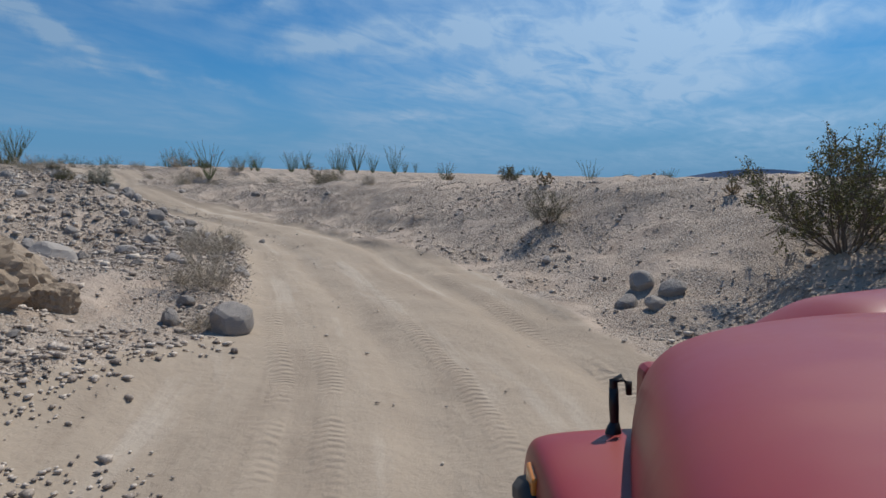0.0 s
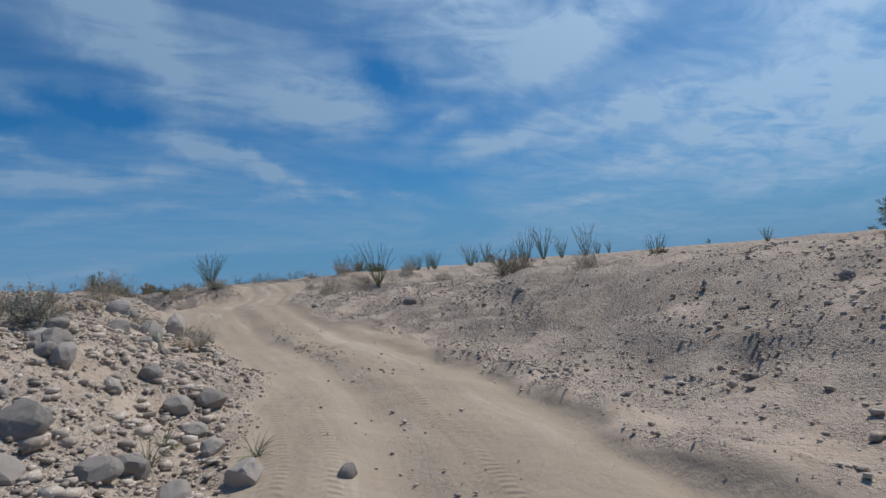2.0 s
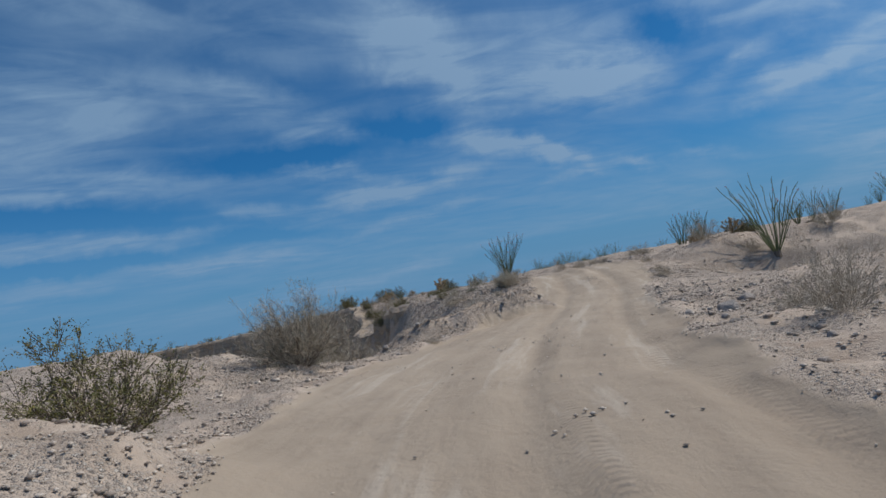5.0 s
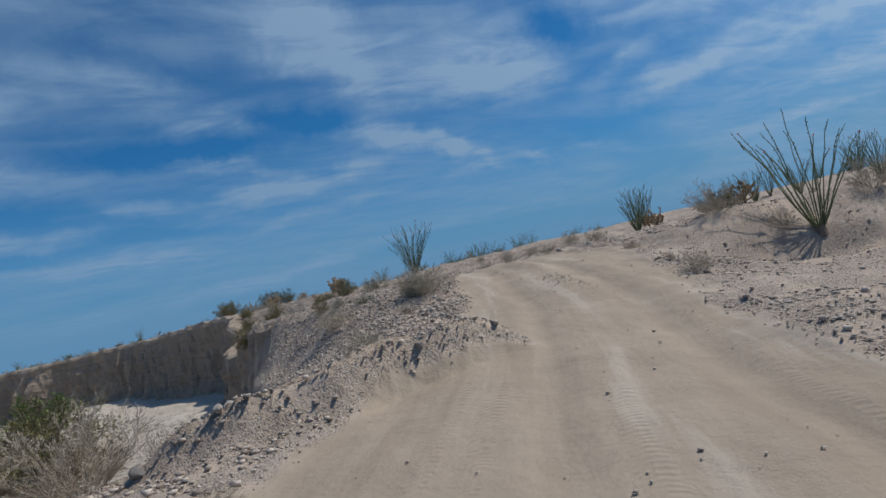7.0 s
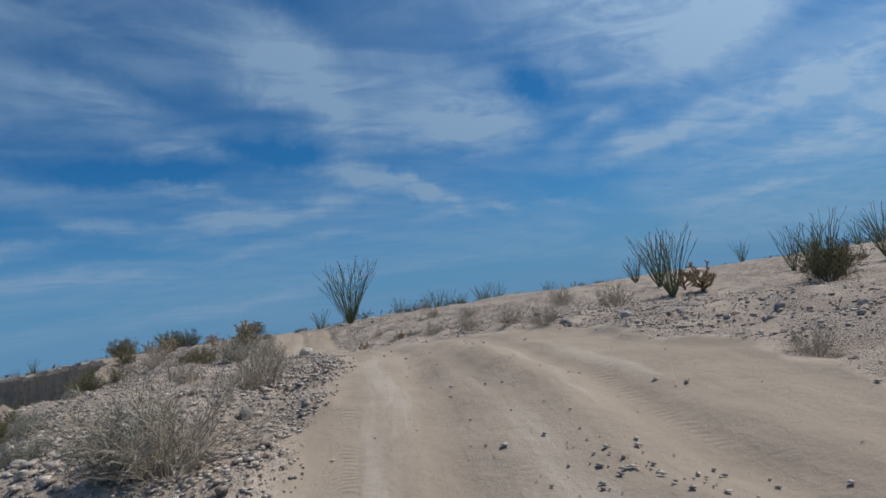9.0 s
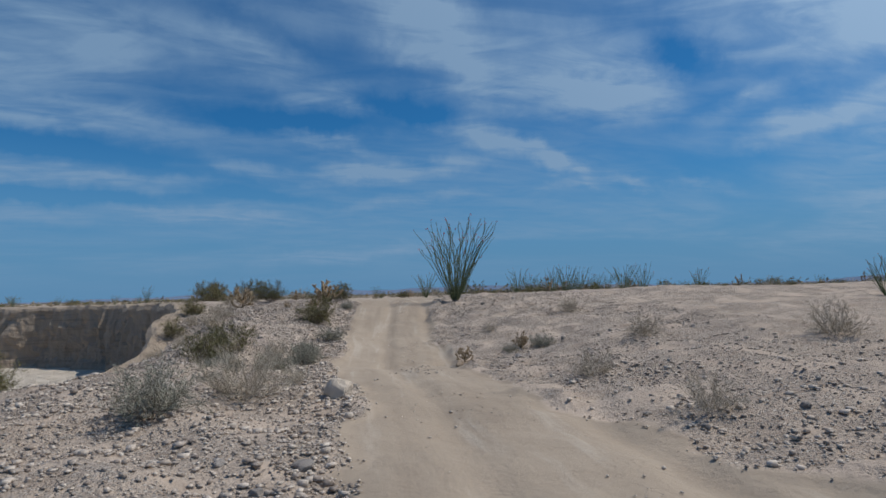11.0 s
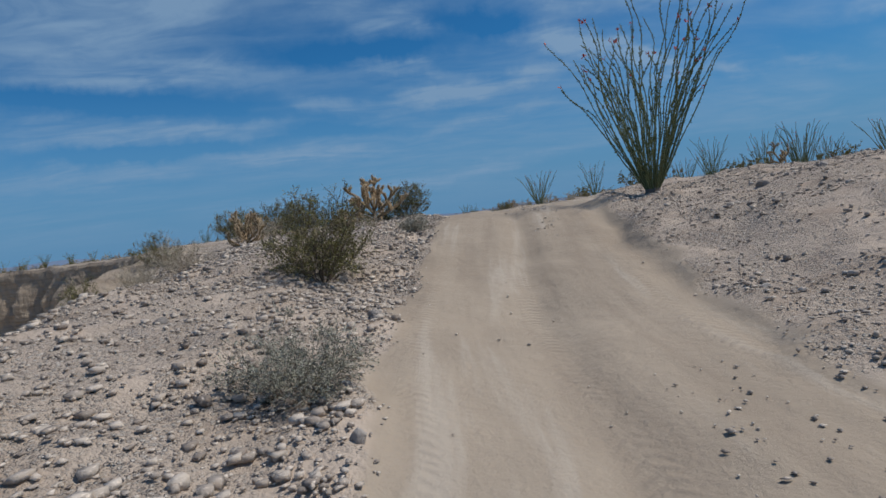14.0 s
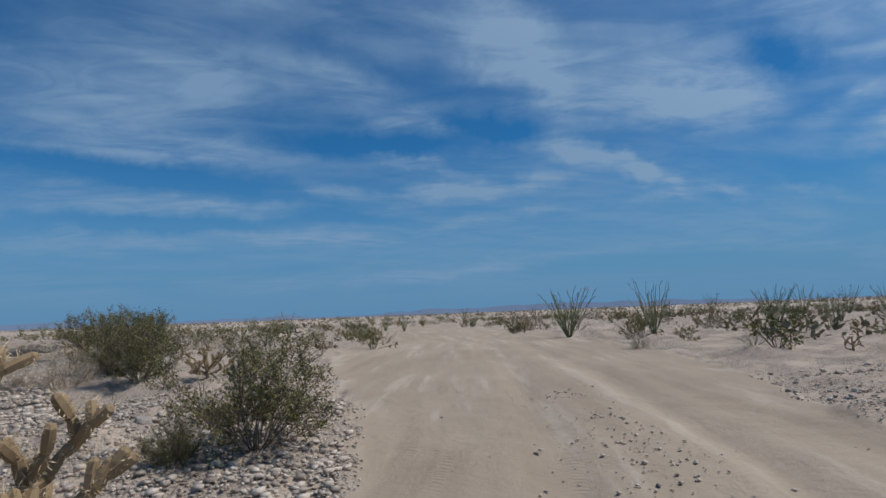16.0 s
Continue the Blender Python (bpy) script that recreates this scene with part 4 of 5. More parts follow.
CHOLLAS_RISE = [(-38.4, 58.7, 0.40), (-38.3, 61.1, 0.42), (-62.1, 69.4, 0.63)]
CHOLLAS_TOP = [(-75.0, 92.1, 0.81), (-53.3, 65.3, 1.15), (-61.0, 65.0, 1.21), (-51.9, 63.6, 0.44), (-54.7, 63.9, 0.33)]
SAGES_START = [(-8.1, 14.6, 0.47)]
SAGES_WASH = [(-38.5, 37.4, 1.96), (-59.9, 47.4, 0.94), (-26.3, 41.5, 0.55), (-30.0, 42.5, 0.31), (-28.0, 41.5, 0.31), (-36.8, 46.4, 0.31)]
SAGES_RISE = [(-38.7, 53.2, 0.48), (-41.3, 55.7, 0.63), (-39.0, 52.5, 0.29), (-37.9, 52.5, 0.22), (-42.1, 53.9, 0.36), (-37.7, 61.3, 0.46), (-38.3, 60.6, 0.32), (-38.1, 51.6, 0.22), (-39.6, 52.3, 0.22), (-34.8, 49.3, 0.62)]
SAGES_TOP = [(-50.5, 64.4, 0.45), (-41.59, 56.07, 0.42), (-43.06, 56.87, 0.33), (-44.1, 58.7, 0.5)]
GREEN_WASH = [(-88.5, 55.4, 3.9)]

ocotillos = Nursery(ocotillo("dense green ocotillo with red-tipped wands on sand", 34, 0.56, 0.5, 95),
                    ocotillo("slender green ocotillo with upright thorny wands", 28, 0.46, 0.35, 90),
                    ocotillo("sparse dark ocotillo with few bare wands", 24, 0.55, 0.2, 70))
# the tall one that the drive heads for
BIG_OCOTILLO = ocotillo("tall ocotillo with many wavy red-tipped wands", 70, 0.60, 0.6, 230, 0.0105, 0.075, 0.03)
BIG_OCOTILLO.matrix_basis = Matrix.Translation((-48.25, 69.5, height(-48.25, 69.5) - 0.05)) @ Matrix.Diagonal((1.38, 1.38, 1.42, 1))
for x, y, h in OCOTILLO_START + OCOTILLO_WASH + OCOTILLO_RISE + OCOTILLO_TOP:
    ocotillos.plant(x, y, h / 3.0, 0.05)
dries = Nursery(*[shrub("dry_bush", "dry straw-brown bush of fine bare twigs on gravel", "bush", "dry bushes along the track", 32, 1.3, TWIG, None, 0, 0, 0.38, (13, 11), 0.021) for k in range(3)])
for x, y, h in [(-12.6, 30.2, 0.75), (-11.6, 31.0, 0.5), (-9.5, 34.5, 0.6), (-13.4, 31.6, 0.45), (-4.2, 10.4, 0.5), (-24.1, 37.2, 0.42), (-10.8, 20.1, 0.3), (-52.5, 57.5, 0.4), (-55.0, 58.6, 0.5), (-57.5, 59.6, 0.45), (-54.0, 56.2, 0.35), (-58.5, 60.8, 0.5), (-50.5, 55.8, 0.4), (-56.2, 57.8, 0.3), (-60.0, 61.4, 0.5)]:
    dries.plant(x, y, h)
for x, y, h in DRY_START + DRY_WASH + DRY_RISE + DRY_TOP:
    dries.plant(x, y, h * 1.05)
TALL_DRY = shrub("dry_bush", "tall grey feathery bush of bare twigs by the wash", "bush", "dry bushes along the track", 64, 1.15, TWIG, SAGE, 6000, 0.016, 0.3, (18, 13), 0.012)
TALL_DRY.matrix_basis = Matrix.Translation((-22.0, 29.3, height(-22.0, 29.3) - 0.05)) @ Matrix.Diagonal((1.45, 1.45, 1.6, 1))
sages = Nursery(*[shrub("sage_bush", "grey-green sage bush with dusty small leaves", "bush", "sage bushes along the track", 30, 1.25, SAGE_TWIG, SAGE, 9000, 0.026, 0.4, (13, 9)) for k in range(2)])
for x, y, h in SAGES_START + SAGES_WASH + SAGES_RISE + SAGES_TOP:
    sages.plant(x, y, h * 1.05)
creosotes = Nursery(*[shrub("creosote_bush", "dark green creosote bush with open leafy branches", "bush", "creosote bushes on the flat", 24, 1.0, WOOD, CREOSOTE, 17000, 0.019, 0.5, (12, 7)) for k in range(2)])
for x, y, h in CREOSOTE_START + CREOSOTE_WASH + CREOSOTE_RISE + CREOSOTE_TOP:
    creosotes.plant(x, y, h)
rabbits = Nursery(shrub("rabbit_brush", "olive brown brush with dead lower twigs", "bush", "olive brush on the bank", 26, 1.0, TWIG, CREOSOTE, 5200, 0.018, 0.5, (13, 9)))
for x, y, h in RABBIT_START:
    rabbits.plant(x, y, h)
greens = Nursery(shrub("green_shrub", "bright green leafy shrub on the wash floor", "shrub", "", 26, 1.25, WOOD, LUSH, 5200, 0.06, 1.0, (10, 5)))
for x, y, h in GREEN_WASH:
    greens.plant(x, y, h)
chollas = Nursery(cholla("golden cholla cactus with dense straw-coloured spines", 13, 62), cholla("small bristly cholla cactus with pale joints", 10, 62))
far_cholla = Nursery(cholla("cholla cactus far out on the desert flat", 5, 6))
for x, y, h in CHOLLAS_START + CHOLLAS_WASH + CHOLLAS_RISE + CHOLLAS_TOP:
    chollas.plant(x, y, h * 1.1)

far_dry = Nursery(shrub("dry_bush", "dry straw-brown bush far out on the flat", "bush", "dry bushes along the track", 13, 1.3, TWIG, None, 0, 0, 1.1, (5, 4)))
far_creosote = Nursery(shrub("creosote_bush", "dark creosote bush far out on the flat", "bush", "creosote bushes on the flat", 10, 1.0, WOOD, CREOSOTE, 520, 0.08, 0.8, (5, 3)))
far_ocotillo = Nursery(ocotillo("ocotillo far out on the desert flat", 13, 0.55, 0.2, 20, 0.028), ocotillo("slim ocotillo far out on the desert flat", 9, 0.5, 0.2, 20, 0.028))
# the open flat beyond: plants thinning out to the horizon
def flat_places(u, v):
    x, y = -0.604 * u + 0.797 * v, 0.797 * u + 0.604 * v
    z, road, lat, t, wash = ground(x, y)
    return zip(u.tolist(), v.tolist(), x.tolist(), y.tolist(), z.tolist(), lat.tolist(), wash.tolist())


for u, v, x, y, z, lat, wash in flat_places(rng.uniform(60, 230, 150), rng.uniform(-130, 150, 150)):
    if wash > 0.05 or abs(lat) < 14 or (u < 105 and -30 < v < 16):
        continue
    kind = rng.random()
    if kind < 0.32:
        far_ocotillo.plant(x, y, rng.uniform(0.55, 0.95), z=z)
    elif kind < 0.62:
        far_creosote.plant(x, y, rng.uniform(0.8, 1.7), z=z)
    elif kind < 0.85:
        far_dry.plant(x, y, rng.uniform(0.5, 1.0), z=z)
    else:
        far_cholla.plant(x, y, rng.uniform(0.7, 1.2), z=z)
for k, (u, v, x, y, z, lat, wash) in enumerate(flat_places(88 + 110 * rng.random(900) ** 1.4, rng.normal(-6, 45, 900))):
    if wash > 0.05 or abs(lat - 0.8) < 4.5 or u < 92 + 0.2 * abs(v):
        continue
    (far_creosote, far_dry, far_dry, far_creosote, far_cholla)[k % 5].plant(x, y, rng.uniform(0.45, 1.15), z=z)
# a low flat-padded cactus and tufts at the foot of the cut bank
pear = prickly_pear("low grey-green prickly pear on the stony bank")
pear.matrix_basis = Matrix.Translation((-8.26, 16.67, height(-8.26, 16.67) - 0.03)) @ Matrix.Scale(0.75, 4)
tufts = Nursery(grass_tuft("dusty green grass tuft on sand"))
for x, y in [(-4.86, 13.76), (-5.43, 13.27), (-5.62, 13.63)]:
    tufts.plant(x, y, rng.uniform(0.8, 1.1), 0.0)


def far_scrub(n, near, reach, wide, tall):
    """Low scrub spread over the flat out to the horizon, far too many to count."""
    u, v = near + reach * rng.random(n) ** 1.8, rng.normal(-10, wide, n)
    x, y = -0.604 * u + 0.797 * v, 0.797 * u + 0.604 * v
    z, road, lat, t, wash = ground(x, y)
    keep = (wash < 0.02) & (np.abs(lat - 0.8) > 5.0) & (fbm(x, y, 14.0, 3, 101) > -0.45) & (u > 100 + 0.15 * np.abs(v))
    x, y, z = x[keep], y[keep], z[keep]
    m, k = len(x), 20
    h = tall * rng.uniform(0.35, 1.25, m) * rng.uniform(0.6, 1.0, m)
    d = rng.normal(0, 1, (m, k, 3))
    d[..., 2] = np.abs(d[..., 2]) * 0.8
    d /= np.linalg.norm(d, axis=-1, keepdims=True)
    at = d * (rng.random((m, k, 1)) ** 0.5) * h[:, None, None] * np.array([0.8, 0.8, 1.0])
    at = at + np.stack([x, y, z], -1)[:, None]
    a = rng.normal(0, 1, (m, k, 3)) * h[:, None, None] * 0.07
    b = (d * 0.8 + rng.normal(0, 0.5, (m, k, 3))) * h[:, None, None] * 0.16
    quad = np.stack([at - b, at - a, at + b, at + a], 2).reshape(-1, 3)
    faces = np.arange(len(quad)).reshape(-1, 4)
    return tagged(soup("scrub", quad, faces, SCRUB), "low olive-brown scrub spread over the desert flat", "scrub", kind="stuff")


far_scrub(6000, 95, 420, 110, 1.0)
far_scrub(7000, 420, 1500, 900, 2.8)
for nursery in (tufts, far_cholla, far_dry, far_creosote, far_ocotillo, ocotillos, dries, sages, creosotes, rabbits, greens, chollas):
    nursery.clear()

# ---- rocks and gravel ----
def rock_mesh(seed, flat, mat):
    """A broken stone: a lump split along a dozen planes, edges worn, pitted."""
    local = random.Random(seed)
    bm = bmesh.new()
    bmesh.ops.create_icosphere(bm, subdivisions=3, radius=1.0)
    planes = [(Vector([local.gauss(0, 1) for i in range(3)]).normalized(), local.uniform(0.70, 0.92)) for k in range(13)]
    off = Vector((seed * 3.7, seed * 1.3, seed * 0.7))
    for v in bm.verts:
        p = v.co.copy()
        for normal, cut in planes:
            over = p.dot(normal) - cut
            if over > 0:
                p -= normal * over * 0.93
        p *= 1.15 + 0.12 * noise.noise(v.co * 1.3 + off) + 0.05 * noise.noise(v.co * 4 + off) + 0.025 * noise.noise(v.co * 10 + off)
        v.co = Vector((p.x, p.y, p.z * flat))
    me = bpy.data.meshes.new("rock")
    bm.to_mesh(me)
    bm.free()
    me.materials.append(mat)
    return me


def clod_mesh(seed):
    """A block of dried mud, gullied by rain, with a stony crust."""
    bm = bmesh.new()
    bmesh.ops.create_icosphere(bm, subdivisions=5, radius=1.0)
    off = Vector((seed * 2.9, seed * 1.7, seed * 0.9))
    for v in bm.verts:
        p = v.co.copy()
        k = 1.0 + 0.35 * noise.noise(p * 0.9 + off)
        flat_p = Vector((p.x, p.y, p.z * 0.25))
        k -= 0.30 * abs(noise.noise(flat_p * 2.6 + off)) * (1 - 0.4 * abs(p.z))
        k += 0.10 * noise.noise(p * 5 + off) + 0.06 * noise.noise(p * 11 + off) + 0.03 * noise.noise(p * 23 + off)
        p *= k
        p.z = min(p.z, 0.62 + 0.08 * noise.noise(p * 3 + off) + 0.05 * noise.noise(p * 9 + off)) * 0.85
        v.co = p
    me = bpy.data.meshes.new("earth_clod")
    bm.to_mesh(me)
    bm.free()
    me.materials.append(CLOD)
    return me


ROCKS = [rock_mesh(k + 1, (0.62, 0.8, 0.55, 0.7)[k % 4], ROCK) for k in range(10)]
CLODS = [clod_mesh(k + 3) for k in range(4)]


def lay_rock(x, y, w, h=None, meshes=ROCKS, label="grey weathered rock half sunk in sand", sink=0.3):
    ob = new("rock", meshes[int(rng.integers(len(meshes)))])
    h = h or w * rng.uniform(0.45, 0.75)
    r = w / 2.25
    ob.matrix_basis = Matrix.Translation((x, y, height(x, y) + h * (0.5 - sink))) @ Euler((rng.normal(0, 0.25), rng.normal(0, 0.25), rng.uniform(0, 6.28))).to_matrix().to_4x4() @ Matrix.Diagonal((r, r * rng.uniform(0.7, 1.0), h / 1.3, 1))
    return tagged(ob, label, "rock", "rocks beside the track")


# the single rocks that mark the first bend
BOULDERS = [(-2.08, 6.1, 0.46, 0.42), (-5.2, 8.2, 0.62, 0.42), (2.5, 7.0, 0.3, 0.16), (2.25, 7.3, 0.3, 0.18), (2.55, 7.7, 0.34, 0.24), (2.75, 7.2, 0.34, 0.18), (-2.75, 6.2, 0.22, 0.18), (-2.9, 8.9, 0.26, 0.16),
            (-4.62, 13.25, 0.3, 0.22), (-3.95, 13.5, 0.16, 0.09), (-5.2, 12.6, 0.3, 0.2), (-5.5, 12.2, 0.28, 0.18), (-4.9, 12.9, 0.26, 0.18), (-6.9, 13.9, 0.34, 0.25), (-6.7, 14.7, 0.32, 0.22), (-5.9, 12.7, 0.36, 0.25)]
BOULDERS += [(-9.9, 16.0, 0.5, 0.4), (-10.6, 19.6, 0.55, 0.45), (-10.9, 18.6, 0.5, 0.32), (-9.4, 17.7, 0.45, 0.3), (-7.4, 24.5, 0.36, 0.24), (-11.7, 20.7, 0.3, 0.2), (-10.4, 20.4, 0.24, 0.16), (-15.1, 33.7, 0.4, 0.28), (-15.2, 34.9, 0.34, 0.22)]
for x, y, w, h in BOULDERS:
    lay_rock(x, y, w, h)
PALE = [(-9.2, 18.1, 0.5, 0.22), (-18.6, 55.5, 0.5, 0.3), (-38.2, 58.3, 0.3, 0.18)]
for x, y, w, h in PALE:
    lay_rock(x, y, w, h, CLODS, "pale crumbling stone lying on gravel")
PALE_ROCK = stone_material("pale_rock", (0.48, 0.40, 0.31), (0.62, 0.53, 0.43), "object")
lay_rock(-35.0, 52.0, 0.44, 0.27, [rock_mesh(34, 0.85, PALE_ROCK)], "rounded pale boulder beside the wheel track", 0.2)
# the broken earth bank at the left of the start
for x, y, w, h, s in [(-22.0, 36.9, 0.8, 0.5, 0.8), (-22.5, 36.1, 0.9, 0.5, 0.8), (-23.2, 34.7, 0.8, 0.42, 0.7), (-3.75, 4.6, 1.45, 0.74, 0.25), (-4.2, 5.5, 1.3, 0.7, 0.3), (-3.55, 5.55, 0.5, 0.36, 0.3), (-4.6, 4.6, 1.2, 0.75, 0.2), (-10.6, 17.6, 0.6, 0.4, 0.45), (-10.1, 16.7, 0.5, 0.34, 0.45)]:
    tagged(lay_rock(x, y, w, h, CLODS, "eroded clod of pale dried earth", s), category="earth clod", group="earth clods on the bank")


def scatter(n, side_hi, size_lo, size_hi, keep):
    """Places for stones along both sides of the drive, thinned by keep(x, y, road, lat, t, wash)."""
    t = rng.uniform(-0.6, 18.0, n)
    px, py = np.interp(t, TRACK_T, TRACK[:, 0]), np.interp(t, TRACK_T, TRACK[:, 1])
    dx, dy = np.interp(t + 0.3, TRACK_T, TRACK[:, 0]) - px, np.interp(t + 0.3, TRACK_T, TRACK[:, 1]) - py
    l = np.hypot(dx, dy)
    off = rng.choice([-1, 1], n) * side_hi * rng.random(n) ** 1.9 + 0.4
    x, y = px + off * dy / l, py - off * dx / l
    z, road, lat, t, wash = ground(x, y)
    k = rng.random(n) < keep(x, y, road, lat, t, wash)
    size = size_lo * (size_hi / size_lo) ** (rng.random(n) ** 2.2)
    return x[k], y[k], z[k], size[k]


def stony(x, y, road, lat, t, wash):
    patch = smooth(-0.4, 0.5, fbm(x, y, 1.8, 3, 81))
    dry = (1 - smooth(0.3, 0.95, road)) * (1 - smooth(0.4, 0.8, wash))
    hollow = 1 - 0.7 * ((lat < -1.9) & (t > 0.75) & (t < 1.75))
    heap = 0.8 + 0.2 * ((lat < 0) & (t < 5)) + 0.2 * ((lat < 0) & (t > 7)) 
    start = 0.5 * ((lat < -1.2) & (lat > -4.5) & (t < 1.1)) * smooth(-0.5, 0.4, fbm(x, y, 0.9, 3, 79))
    return np.clip((0.15 + (0.3 * smooth(7, 9, t) + 0.45 * smooth(1.4, 1.9, t) * smooth(6, 5.4, t)) * (lat < 0) + 0.85 * patch) * dry * heap * hollow + start, 0, 1) + (0.002 + (0.004 + 0.012 * smooth(11, 9, t)) * smooth(6, 7.5, t) * smooth(0.0, 0.9, fbm(x, y, 1.6, 3, 87)) + 0.25 * np.exp(-((lat - 1.3) / 0.34) ** 2) * smooth(9, 10, t) * smooth(-0.3, 0.6, fbm(x, y, 2.2, 3, 89)) + 0.12 * np.exp(-((lat - 0.6) / 0.45) ** 2) * smooth(2.6, 3.6, t) * smooth(6.4, 5.6, t) * smooth(-0.4, 0.5, fbm(x, y, 1.6, 3, 90))) * smooth(0.5, 0.9, road)


def stony_banks(x, y, road, lat, t, wash):
    return stony(x, y, road, lat, t, wash) * (road < 0.3)


def slope_gravel(n, lo, hi):
    """Stones on the slope between the track and the wash."""
    x, y = rng.uniform(-66, -40, n), rng.uniform(46, 67, n)
    z, road, lat, t, wash = ground(x, y)
    k = (wash < 0.8) & (lat < -5) & (lat > -24) & (rng.random(n) < smooth(-0.8, 0.5, fbm(x, y, 2.6, 3, 85)))
    return x[k], y[k], z[k], (lo * (hi / lo) ** (rng.random(n) ** 2.2))[k]


def gravel(name, label, places, mat, cuts):
    x, y, z, s = places
    bm = bmesh.new()
    if cuts:
        bmesh.ops.create_cube(bm, size=1.35)
        bmesh.ops.triangulate(bm, faces=bm.faces[:])
    else:
        for c in ((1, 0, 0), (0, 1, 0), (-1, 0, 0), (0, -1, 0), (0, 0, 1), (0, 0, -1)):
            bm.verts.new(c)
        bm.verts.ensure_lookup_table()
        for k in range(4):
            bm.faces.new((bm.verts[k], bm.verts[(k + 1) % 4], bm.verts[4]))
            bm.faces.new((bm.verts[(k + 1) % 4], bm.verts[k], bm.verts[5]))
    bm.verts.index_update()
    base = np.array([v.co[:] for v in bm.verts])
    tri = np.array([[v.index for v in f.verts] for f in bm.faces])
    bm.free()
    m = len(x)
    jit = 1 + rng.uniform(-0.45, 0.32, (m, len(base), 3 if cuts else 1))
    a = rng.uniform(0, 6.28, m)
    stretch = np.stack([np.ones(m), rng.uniform(0.55, 1.0, m), rng.uniform(0.28, 0.6, m)], 1)
    p = base[None] * jit * stretch[:, None] * (s / 2)[:, None, None]
    c, q = np.cos(a)[:, None], np.sin(a)[:, None]
    p = np.stack([p[..., 0] * c - p[..., 1] * q, p[..., 0] * q + p[..., 1] * c, p[..., 2]], -1)
    p = p + np.stack([x, y, z + s * 0.14 + 0.006], 1)[:, None]
    faces = (tri[None] + (np.arange(m) * len(base))[:, None, None]).reshape(-1, 3)
    me = bpy.data.meshes.new(name)
    me.vertices.add(m * len(base))
    me.vertices.foreach_set("co", p.reshape(-1))
    me.loops.add(faces.size)
    me.loops.foreach_set("vertex_index", faces.ravel())
    me.polygons.add(len(faces))
    me.polygons.foreach_set("loop_start", np.arange(0, faces.size, 3))
    me.update(calc_edges=True)
    me.materials.append(mat)
    return tagged(new(name, me), label, "gravel", kind="stuff")


gravel("gravel", "loose brown and grey gravel on the banks", scatter(420000, 9, 0.024, 0.075, stony), PEBBLE, 0)
gravel("stones", "fist-sized grey stones strewn over the banks", scatter(90000, 10, 0.04, 0.13, stony_banks), PEBBLE, 1)


def start_pebbles(x, y, road, lat, t, wash):
    return (lat < -1.1) * (lat > -5.5) * (t < 1.25) * smooth(-0.5, 0.5, fbm(x, y, 0.9, 3, 79)) * (0.4 + 0.6 * smooth(-1.1, -2.2, lat))


gravel("pebbles", "brown pebbles strewn on pale sand beside the ruts", scatter(260000, 6, 0.03, 0.10, start_pebbles), PEBBLE, 1)


def cobbled(x, y, road, lat, t, wash):
    return (road < 0.25) * (lat < -0.4) * (lat > -9) * (wash < 0.5) * (0.25 + 0.75 * smooth(-0.5, 0.4, fbm(x, y, 1.2, 3, 86))) * np.maximum(smooth(11.5, 13.5, t), smooth(7.6, 8.8, t) * smooth(11.5, 10.5, t))


gravel("stones", "broken brown and pale stones covering the left slope", scatter(170000, 9, 0.04, 0.14, cobbled), PEBBLE, 1)


def left_heap(x, y, road, lat, t, wash):
    return (road < 0.3) * (lat < -1.2) * (t < 5.4) * smooth(-0.8, 0.2, fbm(x, y, 2.4, 2, 83)) * smooth(1.5, 2.3, t)


gravel("rubble", "heaped grey rubble on the cut bank", scatter(110000, 9, 0.05, 0.2, left_heap), PEBBLE, 1)
gravel("stones", "scattered stones on the slope above the wash", slope_gravel(80000, 0.05, 0.2), PEBBLE, 1)
xs, ys, zs, ss = scatter(2600, 7, 0.16, 0.38, left_heap)
for k in range(min(170, len(xs))):
    lay_rock(float(xs[k]), float(ys[k]), float(ss[k]), sink=0.3)
xs, ys, zs, ss = scatter(700, 9, 0.11, 0.26, stony_banks)
for k in range(min(230, len(xs))):
    lay_rock(float(xs[k]), float(ys[k]), float(ss[k]), sink=0.35)

# ---- the red off-road car, standing where the drive begins ----
def loft(name, sections, mat, parent, label="", close=False):
    v, f = [], []
    n = len(sections[0])
    for s in sections:
        v.extend(s)
    for i in range(len(sections) - 1):
        for k in range(n - 1 + close):
            q = (k + 1) % n
            f.append((i * n + k, i * n + q, (i + 1) * n + q, (i + 1) * n + k))
    ob = soup(name, v, f, mat, parent, True)
    mod = ob.modifiers.new("thickness", "SOLIDIFY")
    mod.thickness, mod.offset = 0.008, -1
    sub = ob.modifiers.new("round", "SUBSURF")
    sub.levels = sub.render_levels = 2
    if label:
        ob["label"] = label
    return ob


def lathe(name, profile, mat, parent, centre, sides=40):
    """Turned round the car's cross axis; profile of (offset, radius)."""
    v, f = [], []
    n = len(profile)
    for k in range(sides):
        a = 2 * math.pi * k / sides
        for o, r in profile:
            v.append((centre[0] + o, centre[1] + r * math.cos(a), centre[2] + r * math.sin(a)))
    for k in range(sides):
        q = (k + 1) % sides
        for i in range(n - 1):
            f.append((k * n + i, k * n + i + 1, q * n + i + 1, q * n + i))
    return soup(name, v, f, mat, parent, True)


